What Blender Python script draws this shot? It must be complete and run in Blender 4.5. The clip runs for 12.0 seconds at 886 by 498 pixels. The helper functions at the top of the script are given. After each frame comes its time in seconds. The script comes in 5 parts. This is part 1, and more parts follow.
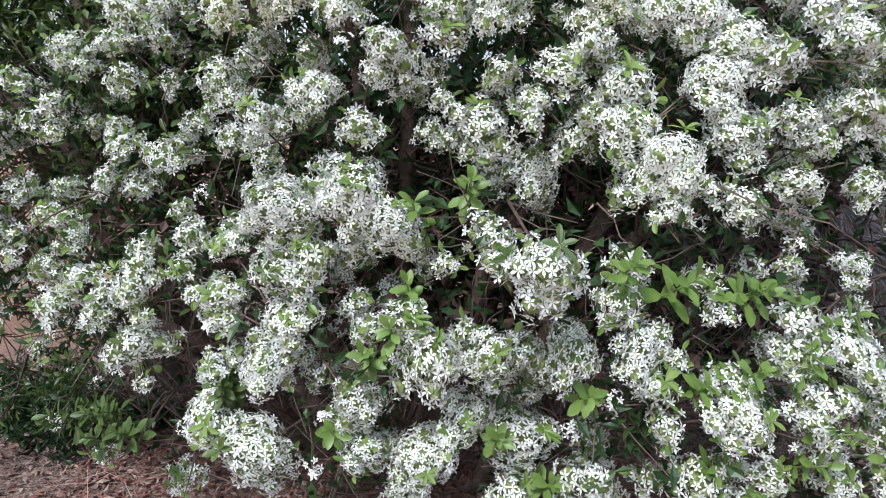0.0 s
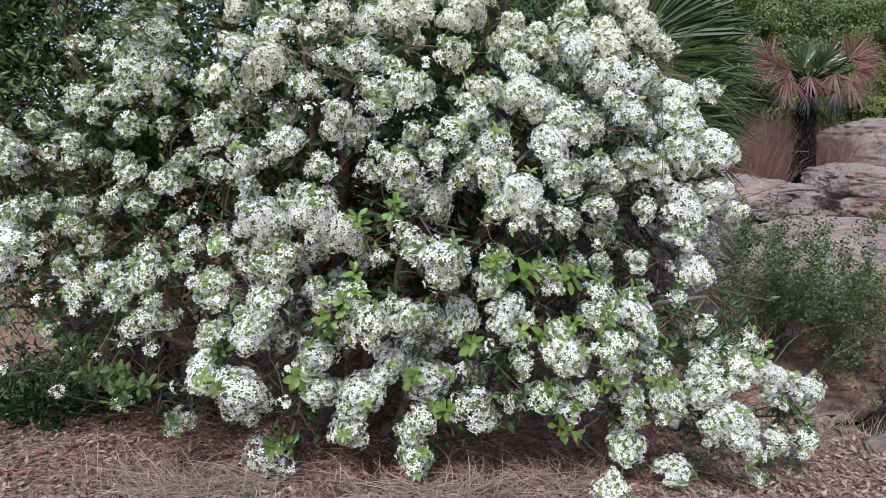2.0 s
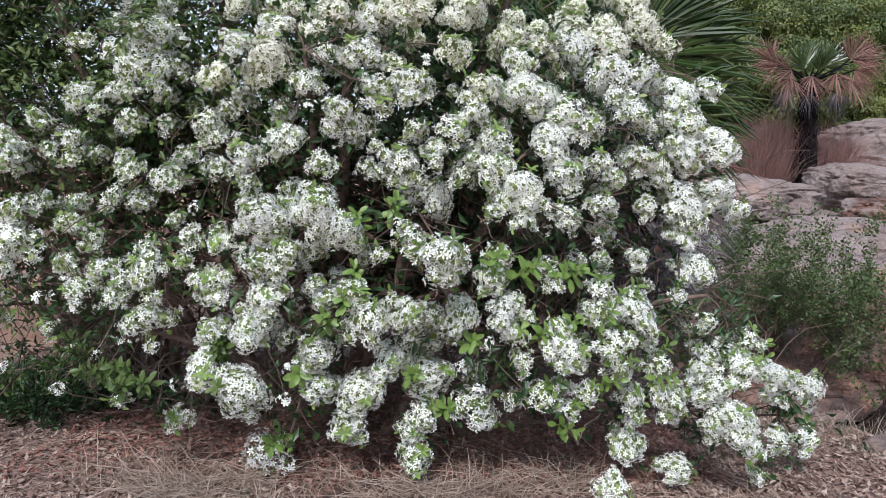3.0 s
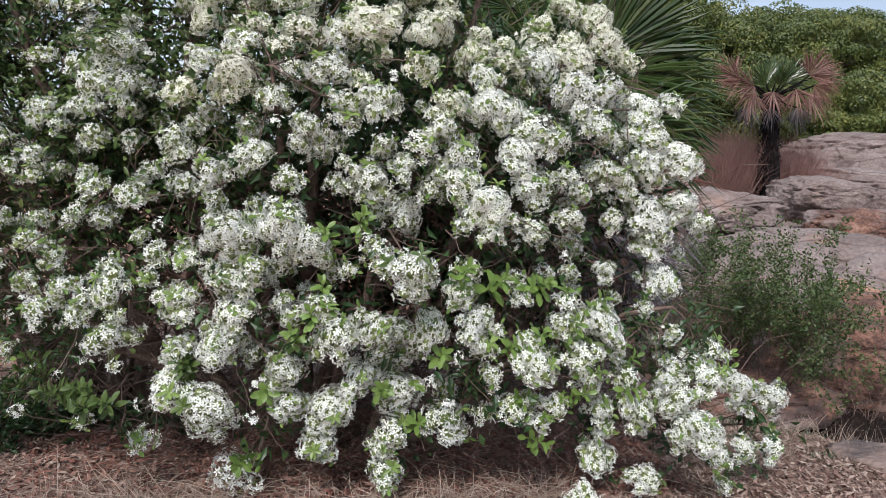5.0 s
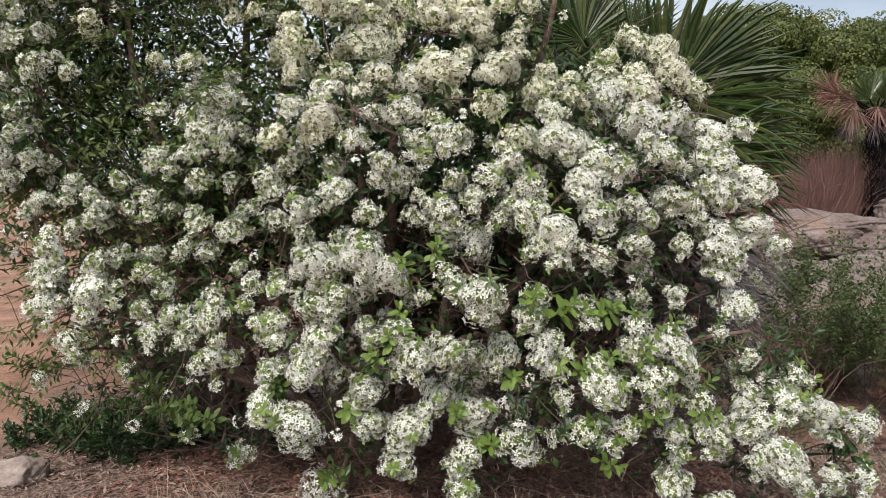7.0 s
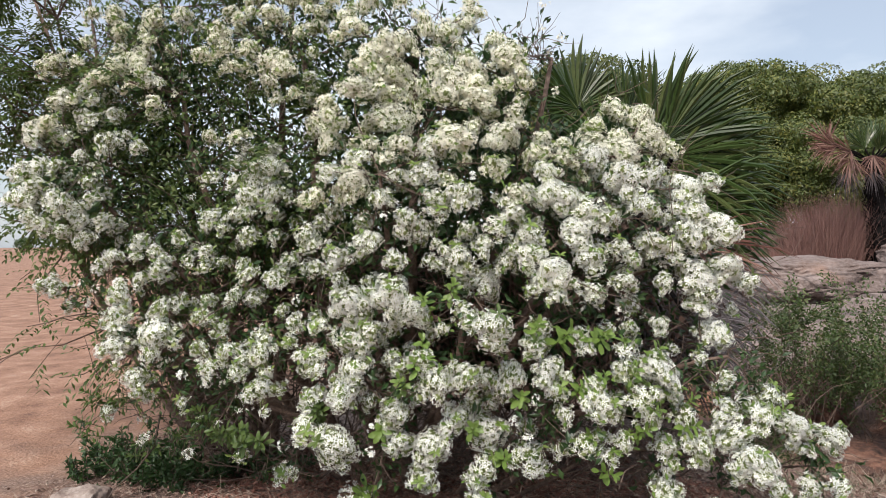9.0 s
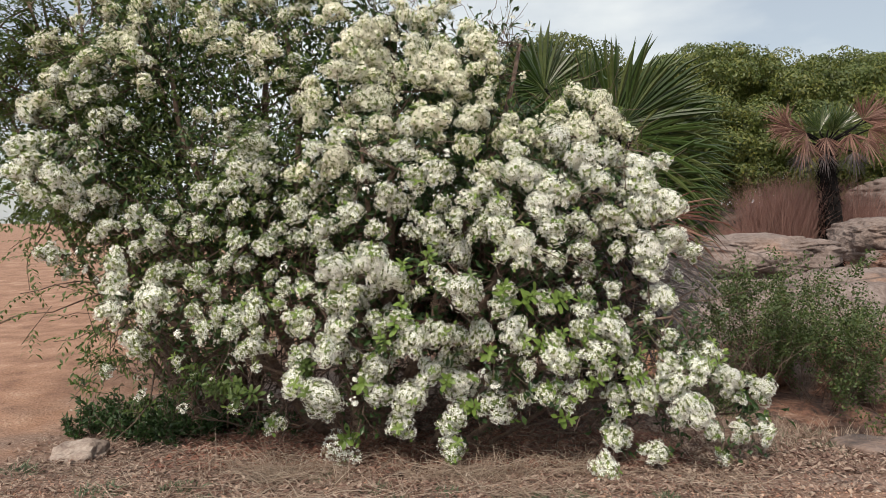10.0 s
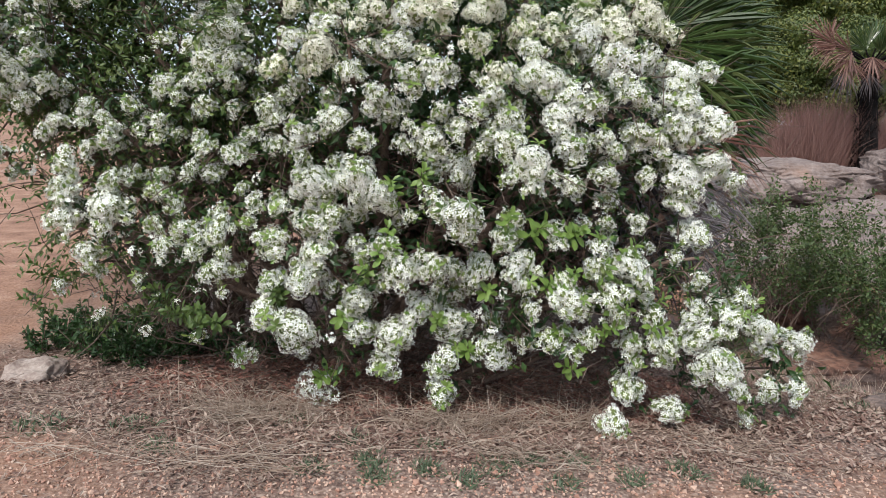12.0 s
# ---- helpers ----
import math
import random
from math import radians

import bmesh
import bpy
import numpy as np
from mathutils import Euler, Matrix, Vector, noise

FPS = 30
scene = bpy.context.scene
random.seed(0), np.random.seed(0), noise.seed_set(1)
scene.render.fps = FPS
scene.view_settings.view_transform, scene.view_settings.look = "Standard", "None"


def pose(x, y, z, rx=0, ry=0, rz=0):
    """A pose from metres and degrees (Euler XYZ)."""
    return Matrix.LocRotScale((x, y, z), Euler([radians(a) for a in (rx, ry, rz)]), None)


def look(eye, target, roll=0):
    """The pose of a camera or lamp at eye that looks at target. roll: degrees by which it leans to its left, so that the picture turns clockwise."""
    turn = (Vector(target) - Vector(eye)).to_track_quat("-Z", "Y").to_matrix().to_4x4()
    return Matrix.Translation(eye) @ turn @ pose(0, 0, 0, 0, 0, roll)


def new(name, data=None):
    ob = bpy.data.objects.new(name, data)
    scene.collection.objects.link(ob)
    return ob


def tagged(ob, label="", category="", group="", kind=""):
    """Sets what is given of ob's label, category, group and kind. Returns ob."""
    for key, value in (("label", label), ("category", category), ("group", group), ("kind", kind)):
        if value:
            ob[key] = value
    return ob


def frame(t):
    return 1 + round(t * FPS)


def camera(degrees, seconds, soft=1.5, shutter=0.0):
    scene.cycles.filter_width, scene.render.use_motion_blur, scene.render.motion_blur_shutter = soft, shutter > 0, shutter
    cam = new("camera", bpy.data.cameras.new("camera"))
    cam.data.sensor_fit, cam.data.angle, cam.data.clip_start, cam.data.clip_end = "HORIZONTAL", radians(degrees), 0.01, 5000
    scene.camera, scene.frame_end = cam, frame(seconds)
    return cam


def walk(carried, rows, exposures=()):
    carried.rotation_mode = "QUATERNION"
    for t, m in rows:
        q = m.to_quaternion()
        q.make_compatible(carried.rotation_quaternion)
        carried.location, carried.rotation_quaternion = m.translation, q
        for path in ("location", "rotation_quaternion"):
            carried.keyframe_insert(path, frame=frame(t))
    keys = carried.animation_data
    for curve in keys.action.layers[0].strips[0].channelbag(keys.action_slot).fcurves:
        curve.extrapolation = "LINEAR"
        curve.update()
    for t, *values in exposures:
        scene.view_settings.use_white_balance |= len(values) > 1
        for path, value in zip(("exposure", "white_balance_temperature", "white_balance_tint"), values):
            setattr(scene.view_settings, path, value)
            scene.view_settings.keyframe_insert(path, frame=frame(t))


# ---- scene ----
cam = camera(68.8, 12.0, 0.8)
PATH = [
    (0, (0.202, -0.048, 1.376), (0.003, 1.901, 0.977), 1.1),
    (0.5, (0.123, -0.632, 1.398), (0.097, 1.343, 1.088), 1.7),
    (0.7, (0.13, -0.965, 1.475), (0.138, 1.007, 1.146), 1.8),
    (1, (0.157, -0.931, 1.464), (0.193, 1.042, 1.143), 1.4),
    (1.5, (0.156, -0.933, 1.464), (0.157, 1.042, 1.149), 1.1),
    (2, (0.164, -0.932, 1.461), (0.265, 1.038, 1.134), 2.5),
    (2.5, (0.163, -0.923, 1.458), (0.282, 1.043, 1.11), 2.5),
    (3, (0.166, -0.931, 1.453), (0.265, 1.039, 1.125), 2.6),
    (3.2, (0.165, -0.928, 1.461), (0.259, 1.043, 1.134), 2.7),
    (5, (0.184, -0.936, 1.459), (0.364, 1.035, 1.176), 2.5),
    (5.5, (0.182, -0.934, 1.475), (0.399, 1.04, 1.24), 2.7),
    (6, (0.193, -0.968, 1.468), (0.35, 1.024, 1.377), 1.5),
    (6.5, (0.211, -1.004, 1.478), (0.209, 0.991, 1.328), 0.5),
    (7, (0.247, -1.084, 1.466), (0.157, 0.904, 1.269), 0.6),
    (7.2, (0.263, -1.083, 1.468), (0.165, 0.906, 1.285), -0.1),
    (8.8, (0.258, -1.5, 1.436), (0.107, 0.494, 1.406), 0.1),
    (9, (0.253, -1.594, 1.432), (0.127, 0.402, 1.41), -0.7),
    (9.5, (0.243, -1.78, 1.444), (0.173, 0.219, 1.444), -0.8),
    (10, (0.234, -1.944, 1.392), (0.201, 0.054, 1.302), -0.4),
    (10.5, (0.236, -1.958, 1.392), (0.239, 0.035, 1.231), -0.8),
    (11, (0.257, -1.822, 1.402), (0.273, 0.166, 1.179), -2.1),
    (11.5, (0.3, -1.65, 1.401), (0.268, 0.331, 1.133), 0.3),
    (12, (0.302, -1.397, 1.417), (0.238, 0.568, 1.046), 2.2),
]
EXPOSURES = [(0.0, 0.36, 5750, 12), (1.0, 0.31, 5800, 13), (3.0, 0.27, 5850, 13), (5.0, 0.15, 6120, 13), (5.5, 0.16, 6130, 13), (6.0, 0.04, 6430, 11), (6.5, -0.03, 6480, 12), (7.0, 0.09, 6700, 12), (9.0, 0.23, 6600, 12), (9.5, 0.21, 6750, 12), (10.0, 0.08, 7150, 10), (10.5, 0.05, 6950, 9), (11.0, 0.12, 6600, 8), (11.5, 0.19, 6530, 9), (12.0, 0.23, 6250, 9)]
walk(cam, [(t, look(eye, target, roll)) for t, eye, target, roll in PATH], EXPOSURES)

# ---- world and sun: a bright, thinly clouded sky ----
SUN_ELEVATION, SUN_TURN = 50.0, 202.0
world = bpy.data.worlds.new("sky")
scene.world = world
world.use_nodes = True
wn, wl = world.node_tree.nodes, world.node_tree.links
wn.clear()
w_out = wn.new("ShaderNodeOutputWorld")
w_bg = wn.new("ShaderNodeBackground")
w_sky = wn.new("ShaderNodeTexSky")
w_sky.sky_type = "NISHITA"
w_sky.sun_disc = False
w_sky.sun_elevation, w_sky.sun_rotation = radians(SUN_ELEVATION), radians(SUN_TURN)
w_sky.dust_density, w_sky.ozone_density = 2.0, 1.0
w_coord = wn.new("ShaderNodeTexCoord")
w_map = wn.new("ShaderNodeMapping")
w_map.inputs["Scale"].default_value = (1.0, 1.0, 2.6)
w_cloud = wn.new("ShaderNodeTexNoise")
w_cloud.inputs["Scale"].default_value, w_cloud.inputs["Detail"].default_value = 2.2, 6.0
w_ramp = wn.new("ShaderNodeValToRGB")
w_ramp.color_ramp.elements[0].position, w_ramp.color_ramp.elements[1].position = 0.42, 0.62
w_ramp.color_ramp.elements[0].color, w_ramp.color_ramp.elements[1].color = (0.40, 0.40, 0.40, 1), (0.95, 0.95, 0.95, 1)
w_mix = wn.new("ShaderNodeMix")
w_mix.data_type = "RGBA"
w_mix.inputs[7].default_value = (6.5, 7.2, 7.9, 1)
wl.new(w_coord.outputs["Generated"], w_map.inputs["Vector"])
wl.new(w_map.outputs["Vector"], w_cloud.inputs["Vector"])
wl.new(w_cloud.outputs["Fac"], w_ramp.inputs["Fac"])
wl.new(w_ramp.outputs["Color"], w_mix.inputs[0])
wl.new(w_sky.outputs["Color"], w_mix.inputs[6])
wl.new(w_mix.outputs[2], w_bg.inputs["Color"])
w_bg.inputs["Strength"].default_value = 0.12
wl.new(w_bg.outputs["Background"], w_out.inputs["Surface"])

sun = new("sun", bpy.data.lights.new("sun", "SUN"))
sun.data.energy, sun.data.angle, sun.data.color = 3.5, radians(14), (1.0, 0.95, 0.88)
sun.matrix_world = look((2 * math.sin(radians(SUN_TURN)), 2 * math.cos(radians(SUN_TURN)), 2 * math.tan(radians(SUN_ELEVATION))), (0, 0, 0))


# ---- materials ----
def ramp(nodes, stops):
    r = nodes.new("ShaderNodeValToRGB")
    while len(r.color_ramp.elements) < len(stops):
        r.color_ramp.elements.new(0.5)
    for e, (p, c) in zip(r.color_ramp.elements, stops):
        e.position, e.color = p, (*c, 1)
    return r


def earth(name, stops, scale=8.0, fine=60.0, rough=0.9, bump=0.4, depth=0.01, patches=None):
    """Soil, stone or bark: two scales of noise in metres, relief, and larger patches of another colour."""
    m = bpy.data.materials.new(name)
    m.use_nodes = True
    n, l = m.node_tree.nodes, m.node_tree.links
    b = n["Principled BSDF"]
    b.inputs["Roughness"].default_value = rough
    geo = n.new("ShaderNodeNewGeometry")
    big, small = n.new("ShaderNodeTexNoise"), n.new("ShaderNodeTexNoise")
    for tex, s, d in ((big, scale, 6.0), (small, fine, 3.0)):
        tex.inputs["Scale"].default_value, tex.inputs["Detail"].default_value = s, d
        l.new(geo.outputs["Position"], tex.inputs["Vector"])
    mixv = n.new("ShaderNodeMix")
    mixv.inputs[0].default_value = 0.42
    l.new(big.outputs["Fac"], mixv.inputs[2])
    l.new(small.outputs["Fac"], mixv.inputs[3])
    r = ramp(n, stops)
    l.new(mixv.outputs[0], r.inputs["Fac"])
    colour = r.outputs["Color"]
    if patches:
        tint, size, low, high = patches
        p = n.new("ShaderNodeTexNoise")
        p.inputs["Scale"].default_value, p.inputs["Detail"].default_value = size, 5.0
        l.new(geo.outputs["Position"], p.inputs["Vector"])
        pr = ramp(n, [(low, (0, 0, 0)), (high, (1, 1, 1))])
        l.new(p.outputs["Fac"], pr.inputs["Fac"])
        pm = n.new("ShaderNodeMix")
        pm.data_type = "RGBA"
        pm.inputs[7].default_value = (*tint, 1)
        l.new(pr.outputs["Color"], pm.inputs[0])
        l.new(colour, pm.inputs[6])
        colour = pm.outputs[2]
    l.new(colour, b.inputs["Base Color"])
    bp = n.new("ShaderNodeBump")
    bp.inputs["Strength"].default_value, bp.inputs["Distance"].default_value = bump, depth
    l.new(mixv.outputs[0], bp.inputs["Height"])
    l.new(bp.outputs["Normal"], b.inputs["Normal"])
    return m


def leafy(name, stops, through_light=0.3, rough=0.5, spread=1.0, patch=35.0):
    """Leaf or petal: colour varies from piece to piece, some light passes through."""
    m = bpy.data.materials.new(name)
    m.use_nodes = True
    n, l = m.node_tree.nodes, m.node_tree.links
    b = n["Principled BSDF"]
    b.inputs["Roughness"].default_value = rough
    geo, info = n.new("ShaderNodeNewGeometry"), n.new("ShaderNodeObjectInfo")
    tex = n.new("ShaderNodeTexNoise")
    tex.inputs["Scale"].default_value, tex.inputs["Detail"].default_value = patch, 2.0
    l.new(geo.outputs["Position"], tex.inputs["Vector"])
    add = n.new("ShaderNodeMath")
    add.operation = "MULTIPLY_ADD"
    add.inputs[1].default_value = 0.6 * spread
    l.new(geo.outputs["Random Per Island"], add.inputs[0])
    half = n.new("ShaderNodeMath")
    half.operation = "MULTIPLY_ADD"
    half.inputs[1].default_value, half.inputs[2].default_value = 1.0 - 0.6 * spread, 0.0
    l.new(tex.outputs["Fac"], half.inputs[0])
    l.new(half.outputs[0], add.inputs[2])
    r = ramp(n, stops)
    l.new(add.outputs[0], r.inputs["Fac"])
    hue = n.new("ShaderNodeHueSaturation")
    val = n.new("ShaderNodeMapRange")
    val.inputs[3].default_value, val.inputs[4].default_value = 0.88, 1.1
    l.new(info.outputs["Random"], val.inputs[0])
    l.new(val.outputs[0], hue.inputs["Value"])
    l.new(r.outputs["Color"], hue.inputs["Color"])
    l.new(hue.outputs["Color"], b.inputs["Base Color"])
    t = n.new("ShaderNodeBsdfTranslucent")
    l.new(hue.outputs["Color"], t.inputs["Color"])
    mx = n.new("ShaderNodeMixShader")
    mx.inputs[0].default_value = through_light
    l.new(b.outputs["BSDF"], mx.inputs[1])
    l.new(t.outputs["BSDF"], mx.inputs[2])
    l.new(mx.outputs["Shader"], n["Material Output"].inputs["Surface"])
    return m


M_PETAL = leafy("white_petal", [(0.0, (0.84, 0.86, 0.82)), (0.6, (0.90, 0.91, 0.88)), (1.0, (0.88, 0.87, 0.78))], 0.28, 0.5)
M_CREAM = leafy("cream_petal", [(0.0, (0.86, 0.85, 0.74)), (0.7, (0.89, 0.88, 0.77)), (1.0, (0.82, 0.77, 0.60))], 0.28, 0.5)
M_EYE = leafy("flower_eye", [(0.0, (0.46, 0.54, 0.22)), (1.0, (0.66, 0.64, 0.32))], 0.1, 0.6)
M_BUD = leafy("green_bud", [(0.0, (0.13, 0.17, 0.05)), (0.6, (0.22, 0.27, 0.09)), (1.0, (0.40, 0.44, 0.22))], 0.1, 0.6)
M_FRESH = leafy("fresh_leaf", [(0.0, (0.085, 0.16, 0.03)), (0.5, (0.16, 0.26, 0.055)), (1.0, (0.31, 0.38, 0.12))], 0.35, 0.42)
# green kept dark: the shade of the shrub's inside is put into it
M_LEAF = leafy("dark_shade_leaf", [(0.0, (0.014, 0.038, 0.011)), (0.5, (0.028, 0.064, 0.018)), (1.0, (0.06, 0.11, 0.03))], 0.25, 0.45)
M_FINE = leafy("fine_leaf", [(0.0, (0.035, 0.068, 0.016)), (0.5, (0.075, 0.125, 0.03)), (1.0, (0.18, 0.22, 0.065))], 0.35, 0.45)
M_THORN = leafy("thorn_leaf", [(0.0, (0.035, 0.062, 0.018)), (0.6, (0.08, 0.125, 0.036)), (1.0, (0.18, 0.18, 0.06))], 0.3, 0.5)
M_WOOD_LEAF = leafy("woodland_leaf", [(0.15, (0.032, 0.058, 0.014)), (0.5, (0.092, 0.125, 0.028)), (0.85, (0.26, 0.25, 0.06))], 0.25, 0.5, 0.6, 0.75)
M_FAR_LEAF = leafy("far_woodland_leaf", [(0.0, (0.06, 0.10, 0.055)), (0.5, (0.09, 0.14, 0.075)), (1.0, (0.15, 0.19, 0.09))], 0.3, 0.6)
M_FROND = leafy("palm_frond", [(0.0, (0.022, 0.044, 0.013)), (0.55, (0.046, 0.078, 0.02)), (1.0, (0.15, 0.17, 0.065))], 0.2, 0.3)
M_FROND_RUST = leafy("rust_frond", [(0.0, (0.07, 0.028, 0.022)), (0.5, (0.17, 0.075, 0.057)), (0.85, (0.34, 0.20, 0.155)), (1.0, (0.55, 0.42, 0.35))], 0.15, 0.6)
M_FROND_GREY = leafy("grey_frond", [(0.0, (0.04, 0.034, 0.036)), (0.5, (0.10, 0.087, 0.092)), (1.0, (0.27, 0.24, 0.25))], 0.1, 0.7)
M_LITTER = leafy("dry_leaf", [(0.0, (0.07, 0.035, 0.026)), (0.4, (0.19, 0.11, 0.086)), (0.75, (0.38, 0.29, 0.235)), (1.0, (0.58, 0.50, 0.43))], 0.1, 0.7)
# litter copy for under the shrub; its redder ramp paints the tone of the shade there
M_SHADE_LITTER = leafy("red_shade_dry_leaf", [(0.0, (0.09, 0.035, 0.026)), (0.5, (0.22, 0.095, 0.07)), (1.0, (0.42, 0.25, 0.19))], 0.1, 0.65)
# leaves added to fill the shrub's gaps with the dark brown of shaded ground
M_GAP_FILL = leafy("brown_gap_fill_leaf", [(0.0, (0.045, 0.024, 0.02)), (0.5, (0.105, 0.06, 0.047)), (1.0, (0.20, 0.13, 0.10))], 0.1, 0.75)
M_STRAW = leafy("straw", [(0.0, (0.16, 0.108, 0.082)), (0.5, (0.29, 0.215, 0.165)), (1.0, (0.55, 0.47, 0.39))], 0.15, 0.6)
M_RED_STRAW = leafy("red_straw", [(0.0, (0.13, 0.065, 0.058)), (0.5, (0.24, 0.125, 0.105)), (1.0, (0.38, 0.235, 0.195))], 0.15, 0.7)
M_WEED = leafy("weed", [(0.0, (0.055, 0.085, 0.045)), (0.6, (0.115, 0.155, 0.09)), (1.0, (0.23, 0.26, 0.18))], 0.25, 0.6)
M_PEBBLE = leafy("pebble", [(0.0, (0.25, 0.12, 0.085)), (0.5, (0.46, 0.27, 0.20)), (1.0, (0.66, 0.52, 0.42))], 0.0, 0.85)
M_BARK = earth("brown_bark", [(0.3, (0.045, 0.028, 0.022)), (0.5, (0.13, 0.085, 0.065)), (0.7, (0.26, 0.19, 0.15))], 25, 160, 0.85, 0.6, 0.004)
M_TWIG = earth("grey_twig", [(0.3, (0.045, 0.028, 0.022)), (0.55, (0.11, 0.075, 0.058)), (0.75, (0.24, 0.18, 0.14))], 18, 140, 0.8, 0.4, 0.002)
M_DARK_BARK = earth("dark_palm_bark", [(0.3, (0.004, 0.004, 0.004)), (0.55, (0.011, 0.009, 0.009)), (0.8, (0.045, 0.036, 0.032))], 5, 30, 0.9, 0.8, 0.03)
M_DARK_BARK.node_tree.nodes["Principled BSDF"].inputs["Specular IOR Level"].default_value = 0.1


def weather(m, tint=(0.075, 0.055, 0.05), size=1.1, flat=2.0):
    """Dark lichen streaks along the bedding and thin cracks."""
    n, l = m.node_tree.nodes, m.node_tree.links
    b = n["Principled BSDF"]
    colour = b.inputs["Base Color"].links[0].from_socket
    geo, mp = n.new("ShaderNodeNewGeometry"), n.new("ShaderNodeMapping")
    mp.inputs["Scale"].default_value = (size, size, size * flat)
    mp.inputs["Rotation"].default_value = (0.12, 0.2, 0.0)
    l.new(geo.outputs["Position"], mp.inputs["Vector"])
    streak = n.new("ShaderNodeTexNoise")
    streak.inputs["Scale"].default_value, streak.inputs["Detail"].default_value, streak.inputs["Roughness"].default_value = 1.0, 8.0, 0.65
    l.new(mp.outputs["Vector"], streak.inputs["Vector"])
    r = ramp(n, [(0.56, (0, 0, 0)), (0.74, (0.75, 0.75, 0.75))])
    l.new(streak.outputs["Fac"], r.inputs["Fac"])
    warp = n.new("ShaderNodeMix")
    warp.data_type = "RGBA"
    warp.inputs[0].default_value = 0.25
    l.new(geo.outputs["Position"], warp.inputs[6])
    l.new(streak.outputs["Color"], warp.inputs[7])
    cell = n.new("ShaderNodeTexVoronoi")
    cell.feature = "DISTANCE_TO_EDGE"
    cell.inputs["Scale"].default_value = 0.5
    bed = n.new("ShaderNodeMapping")
    bed.inputs["Scale"].default_value = (0.8, 0.8, 2.4)
    l.new(warp.outputs[2], bed.inputs["Vector"])
    l.new(bed.outputs["Vector"], cell.inputs["Vector"])
    c = ramp(n, [(0.0, (0.9, 0.9, 0.9)), (0.022, (0, 0, 0))])
    l.new(cell.outputs["Distance"], c.inputs["Fac"])
    top = n.new("ShaderNodeMath")
    top.operation = "MAXIMUM"
    l.new(r.outputs["Color"], top.inputs[0])
    l.new(c.outputs["Color"], top.inputs[1])
    mx = n.new("ShaderNodeMix")
    mx.data_type = "RGBA"
    mx.inputs[7].default_value = (*tint, 1)
    l.new(top.outputs[0], mx.inputs[0])
    l.new(colour, mx.inputs[6])
    l.new(mx.outputs[2], b.inputs["Base Color"])
    return m


M_GRANITE = earth("granite", [(0.30, (0.07, 0.046, 0.04)), (0.45, (0.155, 0.115, 0.102)), (0.58, (0.23, 0.18, 0.163)), (0.75, (0.36, 0.30, 0.275))], 0.9, 14, 0.85, 1.0, 0.12, ((0.27, 0.165, 0.12), 0.7, 0.60, 0.76))
M_GRANITE_RED = earth("red_granite", [(0.34, (0.03, 0.017, 0.014)), (0.47, (0.10, 0.05, 0.036)), (0.58, (0.21, 0.105, 0.072)), (0.72, (0.33, 0.22, 0.17))], 2.6, 18, 0.85, 1.0, 0.09, ((0.20, 0.155, 0.14), 1.4, 0.52, 0.66))
M_STONE = earth("pale_stone", [(0.3, (0.15, 0.10, 0.085)), (0.5, (0.29, 0.23, 0.20)), (0.75, (0.47, 0.41, 0.37))], 9, 60, 0.9, 0.7, 0.012)

weather(M_GRANITE)
weather(M_GRANITE_RED, (0.05, 0.03, 0.025))


